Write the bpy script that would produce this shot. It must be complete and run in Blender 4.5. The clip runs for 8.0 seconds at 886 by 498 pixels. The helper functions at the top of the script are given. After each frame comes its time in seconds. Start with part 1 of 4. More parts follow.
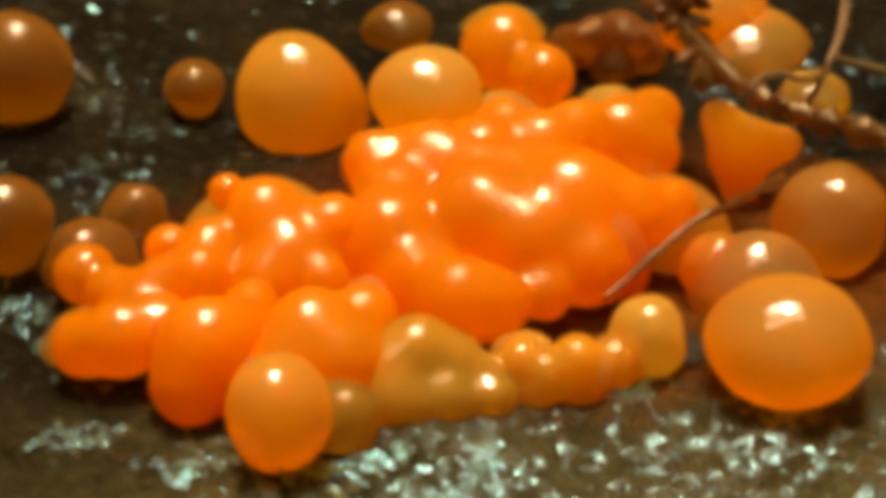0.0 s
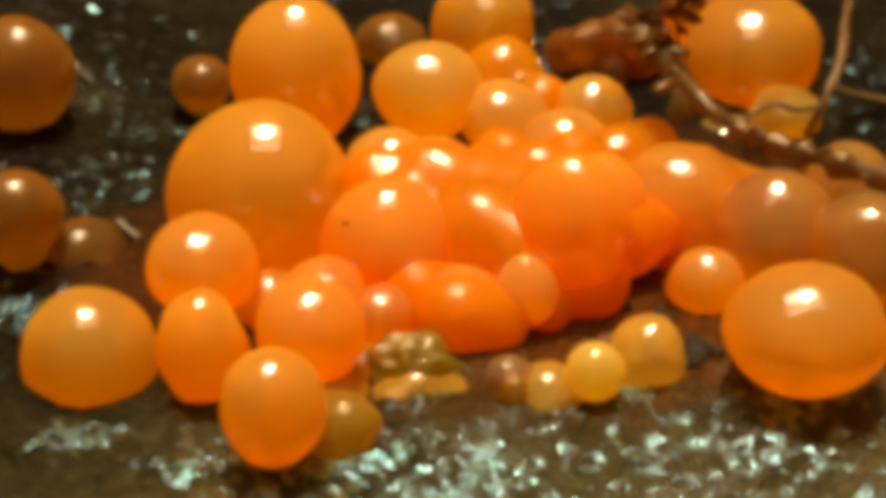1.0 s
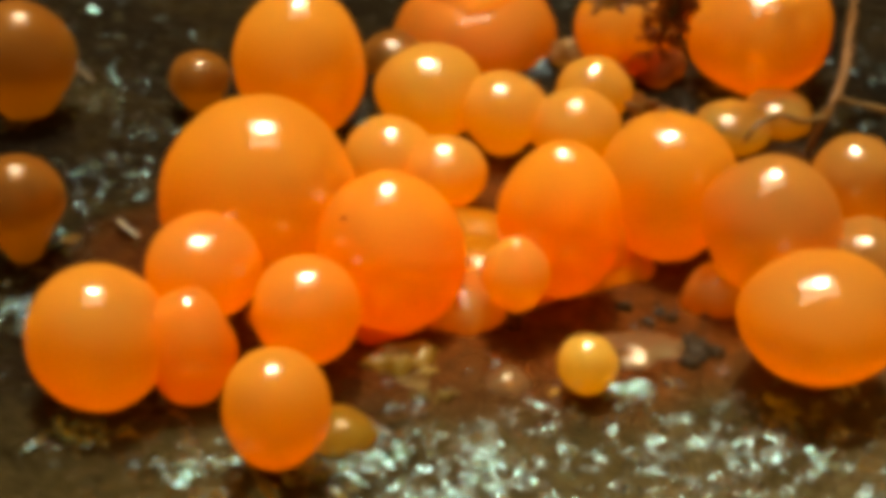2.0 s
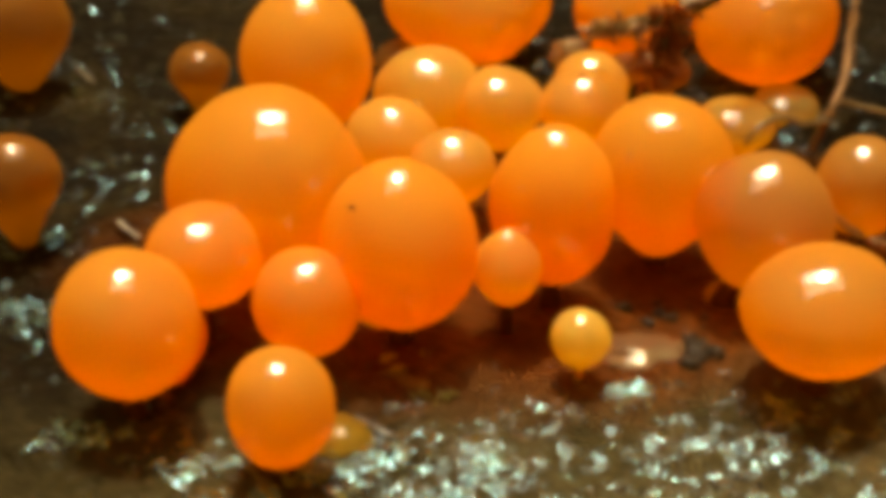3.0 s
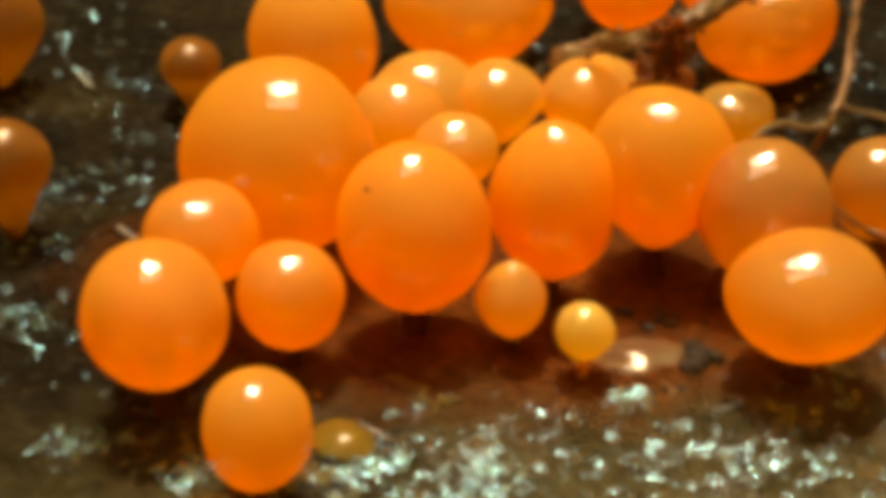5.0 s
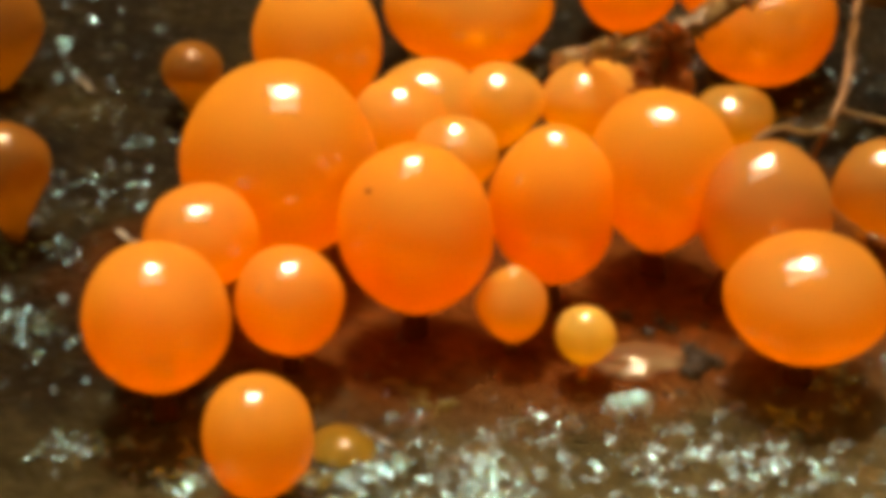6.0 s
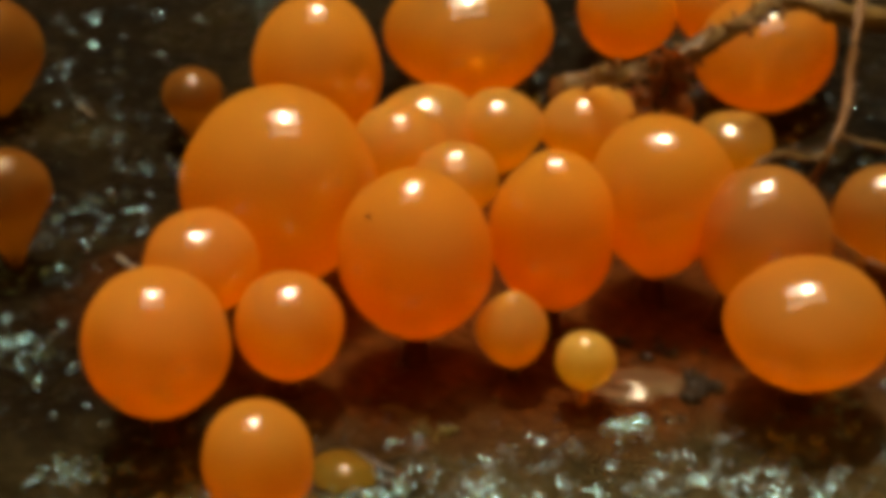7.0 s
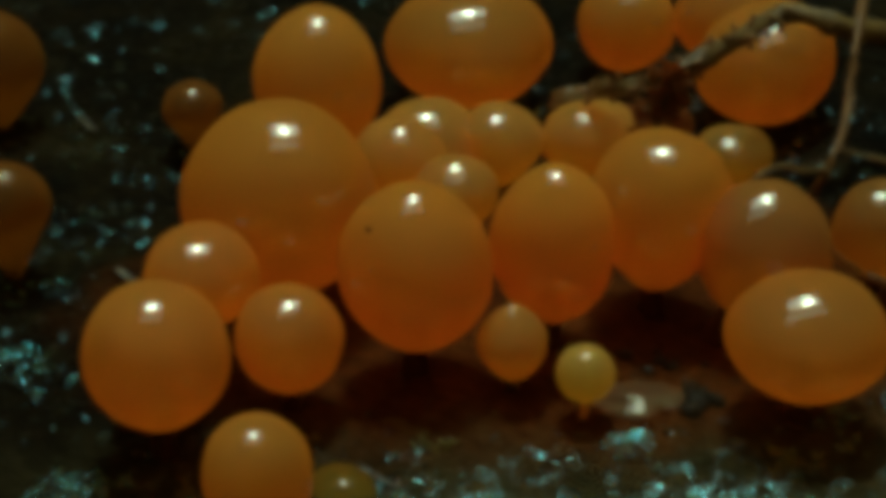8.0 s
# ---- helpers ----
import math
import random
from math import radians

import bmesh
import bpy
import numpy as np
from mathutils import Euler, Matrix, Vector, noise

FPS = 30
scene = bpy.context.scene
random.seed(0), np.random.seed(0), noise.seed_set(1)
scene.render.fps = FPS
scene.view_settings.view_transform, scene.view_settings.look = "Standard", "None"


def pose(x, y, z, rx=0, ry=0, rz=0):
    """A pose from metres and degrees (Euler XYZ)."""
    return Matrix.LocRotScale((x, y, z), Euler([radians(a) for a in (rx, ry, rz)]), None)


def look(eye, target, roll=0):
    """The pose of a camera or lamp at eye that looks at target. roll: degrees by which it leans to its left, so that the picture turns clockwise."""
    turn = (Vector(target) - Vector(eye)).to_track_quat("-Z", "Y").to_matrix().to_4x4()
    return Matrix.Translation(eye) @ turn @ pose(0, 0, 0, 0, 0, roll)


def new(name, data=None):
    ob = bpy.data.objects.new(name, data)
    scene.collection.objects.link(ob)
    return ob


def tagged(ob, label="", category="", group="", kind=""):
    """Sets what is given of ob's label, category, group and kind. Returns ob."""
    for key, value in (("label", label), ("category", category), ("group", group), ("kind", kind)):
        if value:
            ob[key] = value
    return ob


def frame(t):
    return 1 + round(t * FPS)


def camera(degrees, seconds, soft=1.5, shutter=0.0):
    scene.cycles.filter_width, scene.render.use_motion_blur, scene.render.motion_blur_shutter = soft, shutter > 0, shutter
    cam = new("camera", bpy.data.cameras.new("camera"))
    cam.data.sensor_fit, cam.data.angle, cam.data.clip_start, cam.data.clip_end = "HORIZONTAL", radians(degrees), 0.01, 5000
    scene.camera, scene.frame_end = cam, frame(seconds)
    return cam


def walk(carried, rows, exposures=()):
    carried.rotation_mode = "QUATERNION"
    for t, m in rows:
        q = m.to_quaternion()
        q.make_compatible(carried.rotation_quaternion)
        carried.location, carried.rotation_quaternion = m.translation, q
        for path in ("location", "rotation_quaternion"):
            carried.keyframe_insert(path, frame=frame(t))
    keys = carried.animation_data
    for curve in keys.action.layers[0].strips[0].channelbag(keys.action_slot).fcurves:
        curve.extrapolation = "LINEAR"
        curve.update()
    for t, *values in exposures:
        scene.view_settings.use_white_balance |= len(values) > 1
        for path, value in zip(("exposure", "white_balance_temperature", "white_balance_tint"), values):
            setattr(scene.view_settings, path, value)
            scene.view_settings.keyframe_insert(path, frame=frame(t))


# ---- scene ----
MM = 0.001
PITCH = -32.0                     # the camera looks down on the log from the front
EYE_Y, EYE_Z = -17.809, 11.128    # millimetres

cam = camera(30.0, 8.0, soft=12.5)


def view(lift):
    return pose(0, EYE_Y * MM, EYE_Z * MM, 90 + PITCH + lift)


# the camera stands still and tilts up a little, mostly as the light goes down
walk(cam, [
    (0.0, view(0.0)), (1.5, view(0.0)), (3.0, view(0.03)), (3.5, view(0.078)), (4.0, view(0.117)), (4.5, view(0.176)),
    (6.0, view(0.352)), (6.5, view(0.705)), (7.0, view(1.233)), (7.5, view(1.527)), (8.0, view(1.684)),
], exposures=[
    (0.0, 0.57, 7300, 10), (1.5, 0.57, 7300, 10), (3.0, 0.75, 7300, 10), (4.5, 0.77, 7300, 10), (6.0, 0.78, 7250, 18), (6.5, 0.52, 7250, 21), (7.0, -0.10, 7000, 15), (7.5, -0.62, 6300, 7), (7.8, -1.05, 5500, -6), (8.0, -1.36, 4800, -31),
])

# ---- light: an overhead softbox, the narrow panel below it, and a dim room ----
world = bpy.data.worlds.new("dim_room")
scene.world = world
world.use_nodes = True
tree = world.node_tree
where = tree.nodes.new("ShaderNodeTexCoord")
split = tree.nodes.new("ShaderNodeSeparateXYZ")
shade = tree.nodes.new("ShaderNodeValToRGB")       # a pale ceiling over darker walls
tree.links.new(where.outputs["Generated"], split.inputs["Vector"])
tree.links.new(split.outputs["Z"], shade.inputs["Fac"])
shade.color_ramp.elements[0].position, shade.color_ramp.elements[0].color = 0.0, (0.15, 0.07, 0.015, 1)
shade.color_ramp.elements[1].position, shade.color_ramp.elements[1].color = 0.9, (0.80, 0.47, 0.13, 1)
tree.links.new(shade.outputs["Color"], tree.nodes["Background"].inputs["Color"])
tree.nodes["Background"].inputs["Strength"].default_value = 0.54


def area_lamp(name, place, wide, deep, power, colour):
    data = bpy.data.lights.new(name, "AREA")
    data.shape, data.size, data.size_y, data.energy, data.color = "RECTANGLE", wide * MM, deep * MM, power, colour
    lamp = new(name, data)
    lamp.matrix_world = look([c * MM for c in place], (0, 2 * MM, 1 * MM), 9)
    return lamp


area_lamp("softbox_lamp", (-1, 24, 78), 38, 22, 0.021, (1.0, 0.97, 0.86))
beam = bpy.data.lights.new("beam_lamp", "SPOT")          # the macro lamp's narrow beam
beam.energy, beam.color, beam.shadow_soft_size = 4.3, (1.0, 0.89, 0.60), 17 * MM
beam.spot_size, beam.spot_blend = radians(7.7), 1.0
new("beam_lamp", beam).matrix_world = look((-0.00125, 0.024, 0.078), (-0.00025, 0.0004, 0.001))
area_lamp("panel_lamp", (0, -4, 80), 50, 9, 0.0045, (1.0, 0.93, 0.80))


# ---- materials ----
def material(name):
    m = bpy.data.materials.new(name)
    m.use_nodes = True
    return m, m.node_tree, m.node_tree.nodes["Principled BSDF"]


def noise_node(tree, scale, detail=4.0, rough=0.55, vector=None):
    n = tree.nodes.new("ShaderNodeTexNoise")
    n.inputs["Scale"].default_value, n.inputs["Detail"].default_value, n.inputs["Roughness"].default_value = scale, detail, rough
    if vector is None:
        vector = tree.nodes.new("ShaderNodeTexCoord").outputs["Object"]
    tree.links.new(vector, n.inputs["Vector"])
    return n.outputs["Fac"]


def ramp(tree, fac, stops):
    r = tree.nodes.new("ShaderNodeValToRGB")
    while len(r.color_ramp.elements) < len(stops):
        r.color_ramp.elements.new(0.5)
    for e, (at, colour) in zip(r.color_ramp.elements, stops):
        e.position, e.color = at, (*colour, 1)
    tree.links.new(fac, r.inputs["Fac"])
    return r.outputs["Color"]


def bump(tree, bsdf, fac, strength, distance):
    b = tree.nodes.new("ShaderNodeBump")
    b.inputs["Strength"].default_value, b.inputs["Distance"].default_value = strength, distance * MM
    tree.links.new(fac, b.inputs["Height"])
    tree.links.new(b.outputs["Normal"], bsdf.inputs["Normal"])


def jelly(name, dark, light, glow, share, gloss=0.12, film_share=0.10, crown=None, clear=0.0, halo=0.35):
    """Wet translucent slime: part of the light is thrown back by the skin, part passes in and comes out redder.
    crown: paler colours of skin and inside that paint the lit top of a head; clear: the share of light that passes
    straight through; halo: the downy sheen along the rim."""
    m, tree, bsdf = material(name)
    grain = noise_node(tree, 900, 3)
    skin = ramp(tree, grain, [(0.3, dark), (0.7, light)])
    inside = tree.nodes.new("ShaderNodeBsdfTranslucent")
    inside.inputs["Color"].default_value = (*glow, 1)
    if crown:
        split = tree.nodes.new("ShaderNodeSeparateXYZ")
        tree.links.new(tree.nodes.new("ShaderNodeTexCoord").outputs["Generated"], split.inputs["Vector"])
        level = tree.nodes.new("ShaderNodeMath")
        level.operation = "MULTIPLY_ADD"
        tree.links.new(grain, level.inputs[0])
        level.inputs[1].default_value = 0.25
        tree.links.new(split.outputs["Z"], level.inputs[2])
        # the lit, paler top is put into the colour by height
        top_fade = ramp(tree, level.outputs[0], [(0.48, (0, 0, 0)), (0.98, (1, 1, 1))])
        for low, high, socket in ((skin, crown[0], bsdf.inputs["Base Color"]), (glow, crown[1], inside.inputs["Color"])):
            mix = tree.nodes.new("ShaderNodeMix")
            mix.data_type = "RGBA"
            tree.links.new(top_fade, mix.inputs[0])
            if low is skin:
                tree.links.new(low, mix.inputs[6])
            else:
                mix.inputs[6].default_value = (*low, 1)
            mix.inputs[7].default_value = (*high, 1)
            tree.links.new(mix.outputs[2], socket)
    else:
        tree.links.new(skin, bsdf.inputs["Base Color"])
    bsdf.inputs["Roughness"].default_value = 0.4           # milky skin under a clear wet film
    bsdf.inputs["IOR"].default_value = 1.6
    bsdf.inputs["Specular Tint"].default_value = (1.0, 0.58, 0.08, 1)
    bsdf.inputs["Sheen Weight"].default_value = halo
    bsdf.inputs["Sheen Roughness"].default_value = 0.45
    bsdf.inputs["Sheen Tint"].default_value = (1.0, 0.58, 0.06, 1)
    bump(tree, bsdf, noise_node(tree, 2200, 2), 0.25, 0.012)
    body = tree.nodes.new("ShaderNodeMixShader")
    body.inputs[0].default_value = share
    tree.links.new(bsdf.outputs[0], body.inputs[1])
    tree.links.new(inside.outputs[0], body.inputs[2])
    if clear:
        see = tree.nodes.new("ShaderNodeBsdfTransparent")
        see.inputs["Color"].default_value = (1.0, 0.55, 0.10, 1)
        thin = tree.nodes.new("ShaderNodeMixShader")
        thin.inputs[0].default_value = clear
        tree.links.new(body.outputs[0], thin.inputs[1])
        tree.links.new(see.outputs[0], thin.inputs[2])
        body = thin
    film = tree.nodes.new("ShaderNodeBsdfGlossy")
    film.inputs["Roughness"].default_value = gloss
    tree.links.new(bsdf.inputs["Normal"].links[0].from_socket, film.inputs["Normal"])
    film.inputs["Color"].default_value = (film_share, film_share * 0.94, film_share * 0.8, 1)
    wet = tree.nodes.new("ShaderNodeAddShader")
    tree.links.new(body.outputs[0], wet.inputs[0])
    tree.links.new(film.outputs[0], wet.inputs[1])
    tree.links.new(wet.outputs[0], tree.nodes["Material Output"].inputs["Surface"])
    return m


# crown colours paint the pale, lit tops into these skins
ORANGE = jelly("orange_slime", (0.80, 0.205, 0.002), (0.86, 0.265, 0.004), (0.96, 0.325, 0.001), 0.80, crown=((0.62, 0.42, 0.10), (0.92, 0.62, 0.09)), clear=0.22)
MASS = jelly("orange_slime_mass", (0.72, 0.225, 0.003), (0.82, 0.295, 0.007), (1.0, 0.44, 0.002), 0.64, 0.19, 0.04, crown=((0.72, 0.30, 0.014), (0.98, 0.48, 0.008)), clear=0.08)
GOLD = jelly("golden_slime_mass", (0.52, 0.27, 0.03), (0.64, 0.36, 0.05), (0.95, 0.55, 0.04), 0.66, 0.15, 0.045)
TISSUE = jelly("brown_tissue", (0.07, 0.034, 0.014), (0.16, 0.078, 0.032), (0.6, 0.28, 0.07), 0.55, 0.42, 0.010, clear=0.40)
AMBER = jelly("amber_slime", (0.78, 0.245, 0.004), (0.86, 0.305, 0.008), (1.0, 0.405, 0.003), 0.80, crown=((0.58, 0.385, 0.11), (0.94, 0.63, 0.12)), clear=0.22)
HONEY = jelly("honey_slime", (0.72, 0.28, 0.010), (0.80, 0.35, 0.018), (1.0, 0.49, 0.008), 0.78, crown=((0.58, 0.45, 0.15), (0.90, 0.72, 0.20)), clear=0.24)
# beige slime that also paints the beam's falloff onto heads near its rim
TAN_DIMMED = jelly("tan_dimmed_slime", (0.58, 0.21, 0.014), (0.68, 0.27, 0.025), (0.92, 0.41, 0.02), 0.76, crown=((0.36, 0.27, 0.11), (0.68, 0.48, 0.16)), clear=0.30)
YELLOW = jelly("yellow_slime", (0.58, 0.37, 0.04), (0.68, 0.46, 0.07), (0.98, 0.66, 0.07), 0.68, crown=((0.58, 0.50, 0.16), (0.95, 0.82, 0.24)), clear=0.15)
PALE = jelly("pale_jelly", (0.46, 0.30, 0.06), (0.60, 0.43, 0.11), (0.95, 0.72, 0.20), 0.6, clear=0.25)
SMEAR = jelly("dried_olive_smear", (0.035, 0.026, 0.006), (0.10, 0.075, 0.018), (0.35, 0.26, 0.05), 0.3, 0.45, 0.012, clear=0.3)
WILTED = jelly("wilted_moss_tissue", (0.08, 0.026, 0.006), (0.20, 0.07, 0.014), (0.62, 0.21, 0.02), 0.5, 0.35, 0.02, clear=0.2)
CLEAR = jelly("clear_grey_jelly", (0.15, 0.13, 0.08), (0.27, 0.23, 0.14), (0.7, 0.6, 0.35), 0.4, 0.14, 0.05, clear=0.5)
OLIVE = jelly("olive_slime", (0.20, 0.135, 0.018), (0.32, 0.22, 0.03), (0.80, 0.53, 0.06), 0.55, 0.2, 0.035, clear=0.2)
# dull brownish orange, darkened in colour for heads the beam hardly reaches
DULL_DIMMED = jelly("dull_dimmed_slime", (0.13, 0.064, 0.018), (0.20, 0.105, 0.030), (0.60, 0.31, 0.035), 0.58, 0.17, 0.035, clear=0.25)
CRUST = jelly("yellow_green_crust", (0.12, 0.095, 0.015), (0.28, 0.21, 0.035), (0.58, 0.46, 0.07), 0.5, 0.26, 0.035, clear=0.12)
STALK = jelly("stalk_skin", (0.035, 0.010, 0.002), (0.09, 0.025, 0.004), (0.32, 0.08, 0.010), 0.25, 0.4, 0.006, halo=0.0)


def wood_material():
    m, tree, bsdf = material("wet_rotten_wood")
    tint = ramp(tree, noise_node(tree, 420, 6, 0.62), [(0.32, (0.004, 0.0025, 0.0015)), (0.50, (0.0105, 0.0065, 0.003)), (0.60, (0.018, 0.012, 0.0045)), (0.75, (0.035, 0.026, 0.010))])
    where = tree.nodes.new("ShaderNodeTexCoord").outputs["Object"]
    split = tree.nodes.new("ShaderNodeSeparateXYZ")
    tree.links.new(where, split.inputs["Vector"])
    edge = tree.nodes.new("ShaderNodeMath")         # bark behind with lamp falloff painted in, bare sandy wood in front, ragged border
    edge.operation = "MULTIPLY_ADD"
    tree.links.new(noise_node(tree, 260, 4), edge.inputs[0])
    edge.inputs[1].default_value = -0.006
    side = tree.nodes.new("ShaderNodeMapRange")      # the darker tone comes further forward on one side
    side.inputs["From Min"].default_value, side.inputs["From Max"].default_value = -0.0045, -0.0008
    side.inputs["To Min"].default_value, side.inputs["To Max"].default_value = 0.0022, 0.0
    tree.links.new(split.outputs["X"], side.inputs["Value"])
    border = tree.nodes.new("ShaderNodeMath")
    tree.links.new(split.outputs["Y"], border.inputs[0])
    tree.links.new(side.outputs["Result"], border.inputs[1])
    tree.links.new(border.outputs[0], edge.inputs[2])
    zone = tree.nodes.new("ShaderNodeMapRange")
    zone.inputs["From Min"].default_value, zone.inputs["From Max"].default_value = -0.0035, -0.0060
    tree.links.new(edge.outputs[0], zone.inputs["Value"])
    bare = ramp(tree, noise_node(tree, 520, 6, 0.65), [(0.32, (0.022, 0.016, 0.007)), (0.50, (0.045, 0.036, 0.015)), (0.70, (0.074, 0.062, 0.031))])
    both = tree.nodes.new("ShaderNodeMix")
    both.data_type = "RGBA"
    tree.links.new(zone.outputs["Result"], both.inputs[0])
    tree.links.new(tint, both.inputs[6])
    tree.links.new(bare, both.inputs[7])
    tint = both.outputs[2]
    # painted on: the heads' red-brown shade and the orange light through them
    place = tree.nodes.new("ShaderNodeMapping")
    place.inputs["Location"].default_value = (-0.25, 0.09, 0)
    place.inputs["Scale"].default_value = (165, 300, 0)
    tree.links.new(where, place.inputs["Vector"])
    away = tree.nodes.new("ShaderNodeVectorMath")
    away.operation = "LENGTH"
    tree.links.new(place.outputs[0], away.inputs[0])
    ragged = tree.nodes.new("ShaderNodeMath")
    ragged.operation = "MULTIPLY_ADD"
    tree.links.new(noise_node(tree, 380, 5, 0.6), ragged.inputs[0])
    ragged.inputs[1].default_value = 0.9
    tree.links.new(away.outputs["Value"], ragged.inputs[2])
    # how strongly that shade is painted in, with a ragged border
    skin = tree.nodes.new("ShaderNodeMapRange")
    skin.inputs["From Min"].default_value, skin.inputs["From Max"].default_value = 1.5, 1.15
    tree.links.new(ragged.outputs[0], skin.inputs["Value"])
    red = ramp(tree, noise_node(tree, 800, 4), [(0.3, (0.056, 0.014, 0.002)), (0.7, (0.125, 0.040, 0.006))])
    red_shaded = tree.nodes.new("ShaderNodeMix")
    red_shaded.data_type = "RGBA"
    tree.links.new(skin.outputs["Result"], red_shaded.inputs[0])
    tree.links.new(tint, red_shaded.inputs[6])
    tree.links.new(red, red_shaded.inputs[7])
    tint = red_shaded.outputs[2]
    grain = ramp(tree, noise_node(tree, 5200, 4, 0.7), [(0.35, (0.55, 0.5, 0.45)), (0.7, (1.15, 1.12, 1.0))])
    mix = tree.nodes.new("ShaderNodeMix")
    mix.data_type, mix.blend_type = "RGBA", "MULTIPLY"
    mix.inputs[0].default_value = 1.0
    tree.links.new(tint, mix.inputs[6])
    tree.links.new(grain, mix.inputs[7])
    tree.links.new(mix.outputs[2], bsdf.inputs["Base Color"])
    wet = tree.nodes.new("ShaderNodeMath")           # the bare wood holds more water than the bark
    wet.operation = "MULTIPLY_ADD"
    soaked = tree.nodes.new("ShaderNodeMapRange")
    soaked.inputs["From Min"].default_value, soaked.inputs["From Max"].default_value = -0.0058, -0.0072
    tree.links.new(edge.outputs[0], soaked.inputs["Value"])
    tree.links.new(soaked.outputs["Result"], wet.inputs[0])
    wet.inputs[1].default_value = -0.098
    pools, drops = noise_node(tree, 560, 4, 0.6), noise_node(tree, 4600, 3, 0.6)
    blend = tree.nodes.new("ShaderNodeMath")
    blend.operation = "MULTIPLY_ADD"
    tree.links.new(drops, blend.inputs[0])
    blend.inputs[1].default_value = 2.2
    tree.links.new(pools, blend.inputs[2])
    halved = tree.nodes.new("ShaderNodeMath")
    halved.operation = "MULTIPLY_ADD"
    halved.inputs[2].default_value = -0.018
    tree.links.new(blend.outputs[0], halved.inputs[0])
    halved.inputs[1].default_value = 0.3125
    tree.links.new(halved.outputs[0], wet.inputs[2])
    dulled = tree.nodes.new("ShaderNodeMath")        # no wet glints inside the painted red-brown shade
    dulled.operation = "MULTIPLY_ADD"
    tree.links.new(skin.outputs["Result"], dulled.inputs[0])
    dulled.inputs[1].default_value = 0.07
    tree.links.new(wet.outputs[0], dulled.inputs[2])
    wet = dulled
    rough = ramp(tree, wet.outputs[0], [(0.33, (0.06, 0.06, 0.06)), (0.38, (0.17, 0.17, 0.17)), (0.43, (0.62, 0.62, 0.62))])
    tree.links.new(rough, bsdf.inputs["Roughness"])
    shine = ramp(tree, wet.outputs[0], [(0.36, (1.0, 1.0, 1.0)), (0.41, (0.015, 0.015, 0.015))])
    tree.links.new(shine, bsdf.inputs["Specular IOR Level"])
    bsdf.inputs["Specular Tint"].default_value = (0.52, 0.91, 1.0, 1)
    bsdf.inputs["IOR"].default_value = 1.75
    fibre = tree.nodes.new("ShaderNodeMapping")       # the relief runs along the fibres
    fibre.vector_type = "TEXTURE"
    fibre.inputs["Rotation"].default_value = (0, 0, -0.75)
    fibre.inputs["Scale"].default_value = (2.3, 0.75, 1)
    tree.links.new(where, fibre.inputs["Vector"])
    crest = tree.nodes.new("ShaderNodeTexNoise")
    crest.noise_type = "RIDGED_MULTIFRACTAL"
    crest.inputs["Scale"].default_value, crest.inputs["Detail"].default_value = 2400, 2
    tree.links.new(fibre.outputs[0], crest.inputs["Vector"])
    join = tree.nodes.new("ShaderNodeMath")
    join.operation = "MULTIPLY_ADD"
    tree.links.new(crest.outputs["Fac"], join.inputs[0])
    join.inputs[1].default_value = 0.35
    tree.links.new(noise_node(tree, 7800, 3, 0.5, fibre.outputs[0]), join.inputs[2])
    ridges = join.outputs[0]
    bump(tree, bsdf, ridges, 1.0, 0.095)
    return m


def plain_material(name, dark, light, scale, rough, relief=0.03, shine=0.5):
    m, tree, bsdf = material(name)
    tree.links.new(ramp(tree, noise_node(tree, scale, 5), [(0.3, dark), (0.7, light)]), bsdf.inputs["Base Color"])
    bsdf.inputs["Roughness"].default_value = rough
    bsdf.inputs["Specular IOR Level"].default_value = shine
    bump(tree, bsdf, noise_node(tree, scale * 3, 3), 0.6, relief)
    return m


WOOD = wood_material()
GRIT = plain_material("wet_grit", (0.02, 0.015, 0.007), (0.08, 0.062, 0.034), 3000, 0.08)
MOSS = plain_material("rusty_moss_stem", (0.07, 0.036, 0.008), (0.22, 0.135, 0.034), 1800, 0.5)
MOSS_GREEN = plain_material("yellow_green_moss", (0.085, 0.075, 0.010), (0.26, 0.22, 0.035), 1800, 0.45)
MOSS_LEAF = plain_material("moss_leaf_skin", (0.13, 0.055, 0.012), (0.33, 0.17, 0.045), 1500, 0.45)
DRIED = jelly("dried_slime", (0.030, 0.012, 0.004), (0.12, 0.05, 0.015), (0.5, 0.19, 0.03), 0.45, 0.28, 0.025)
PALE_STREAK = plain_material("pale_streak", (0.09, 0.075, 0.05), (0.26, 0.23, 0.18), 2500, 0.2)
WATER, water_tree, water_bsdf = material("clear_water")   # a clear film that shows by its glints
clear_film = water_tree.nodes.new("ShaderNodeBsdfTransparent")
clear_film.inputs["Color"].default_value = (0.86, 0.90, 0.88, 1)
glint = water_tree.nodes.new("ShaderNodeBsdfGlossy")
glint.inputs["Roughness"].default_value = 0.16
glint.inputs["Color"].default_value = (0.095, 0.165, 0.185, 1)
bump(water_tree, glint, noise_node(water_tree, 7000, 2), 0.8, 0.05)
both_parts = water_tree.nodes.new("ShaderNodeAddShader")
water_tree.links.new(clear_film.outputs[0], both_parts.inputs[0])
water_tree.links.new(glint.outputs[0], both_parts.inputs[1])
water_tree.links.new(both_parts.outputs[0], water_tree.nodes["Material Output"].inputs["Surface"])
water_tree.nodes.remove(water_bsdf)
SPECK = plain_material("dark_speck", (0.010, 0.006, 0.002), (0.030, 0.020, 0.007), 2000, 0.5, 0.06, 0.2)


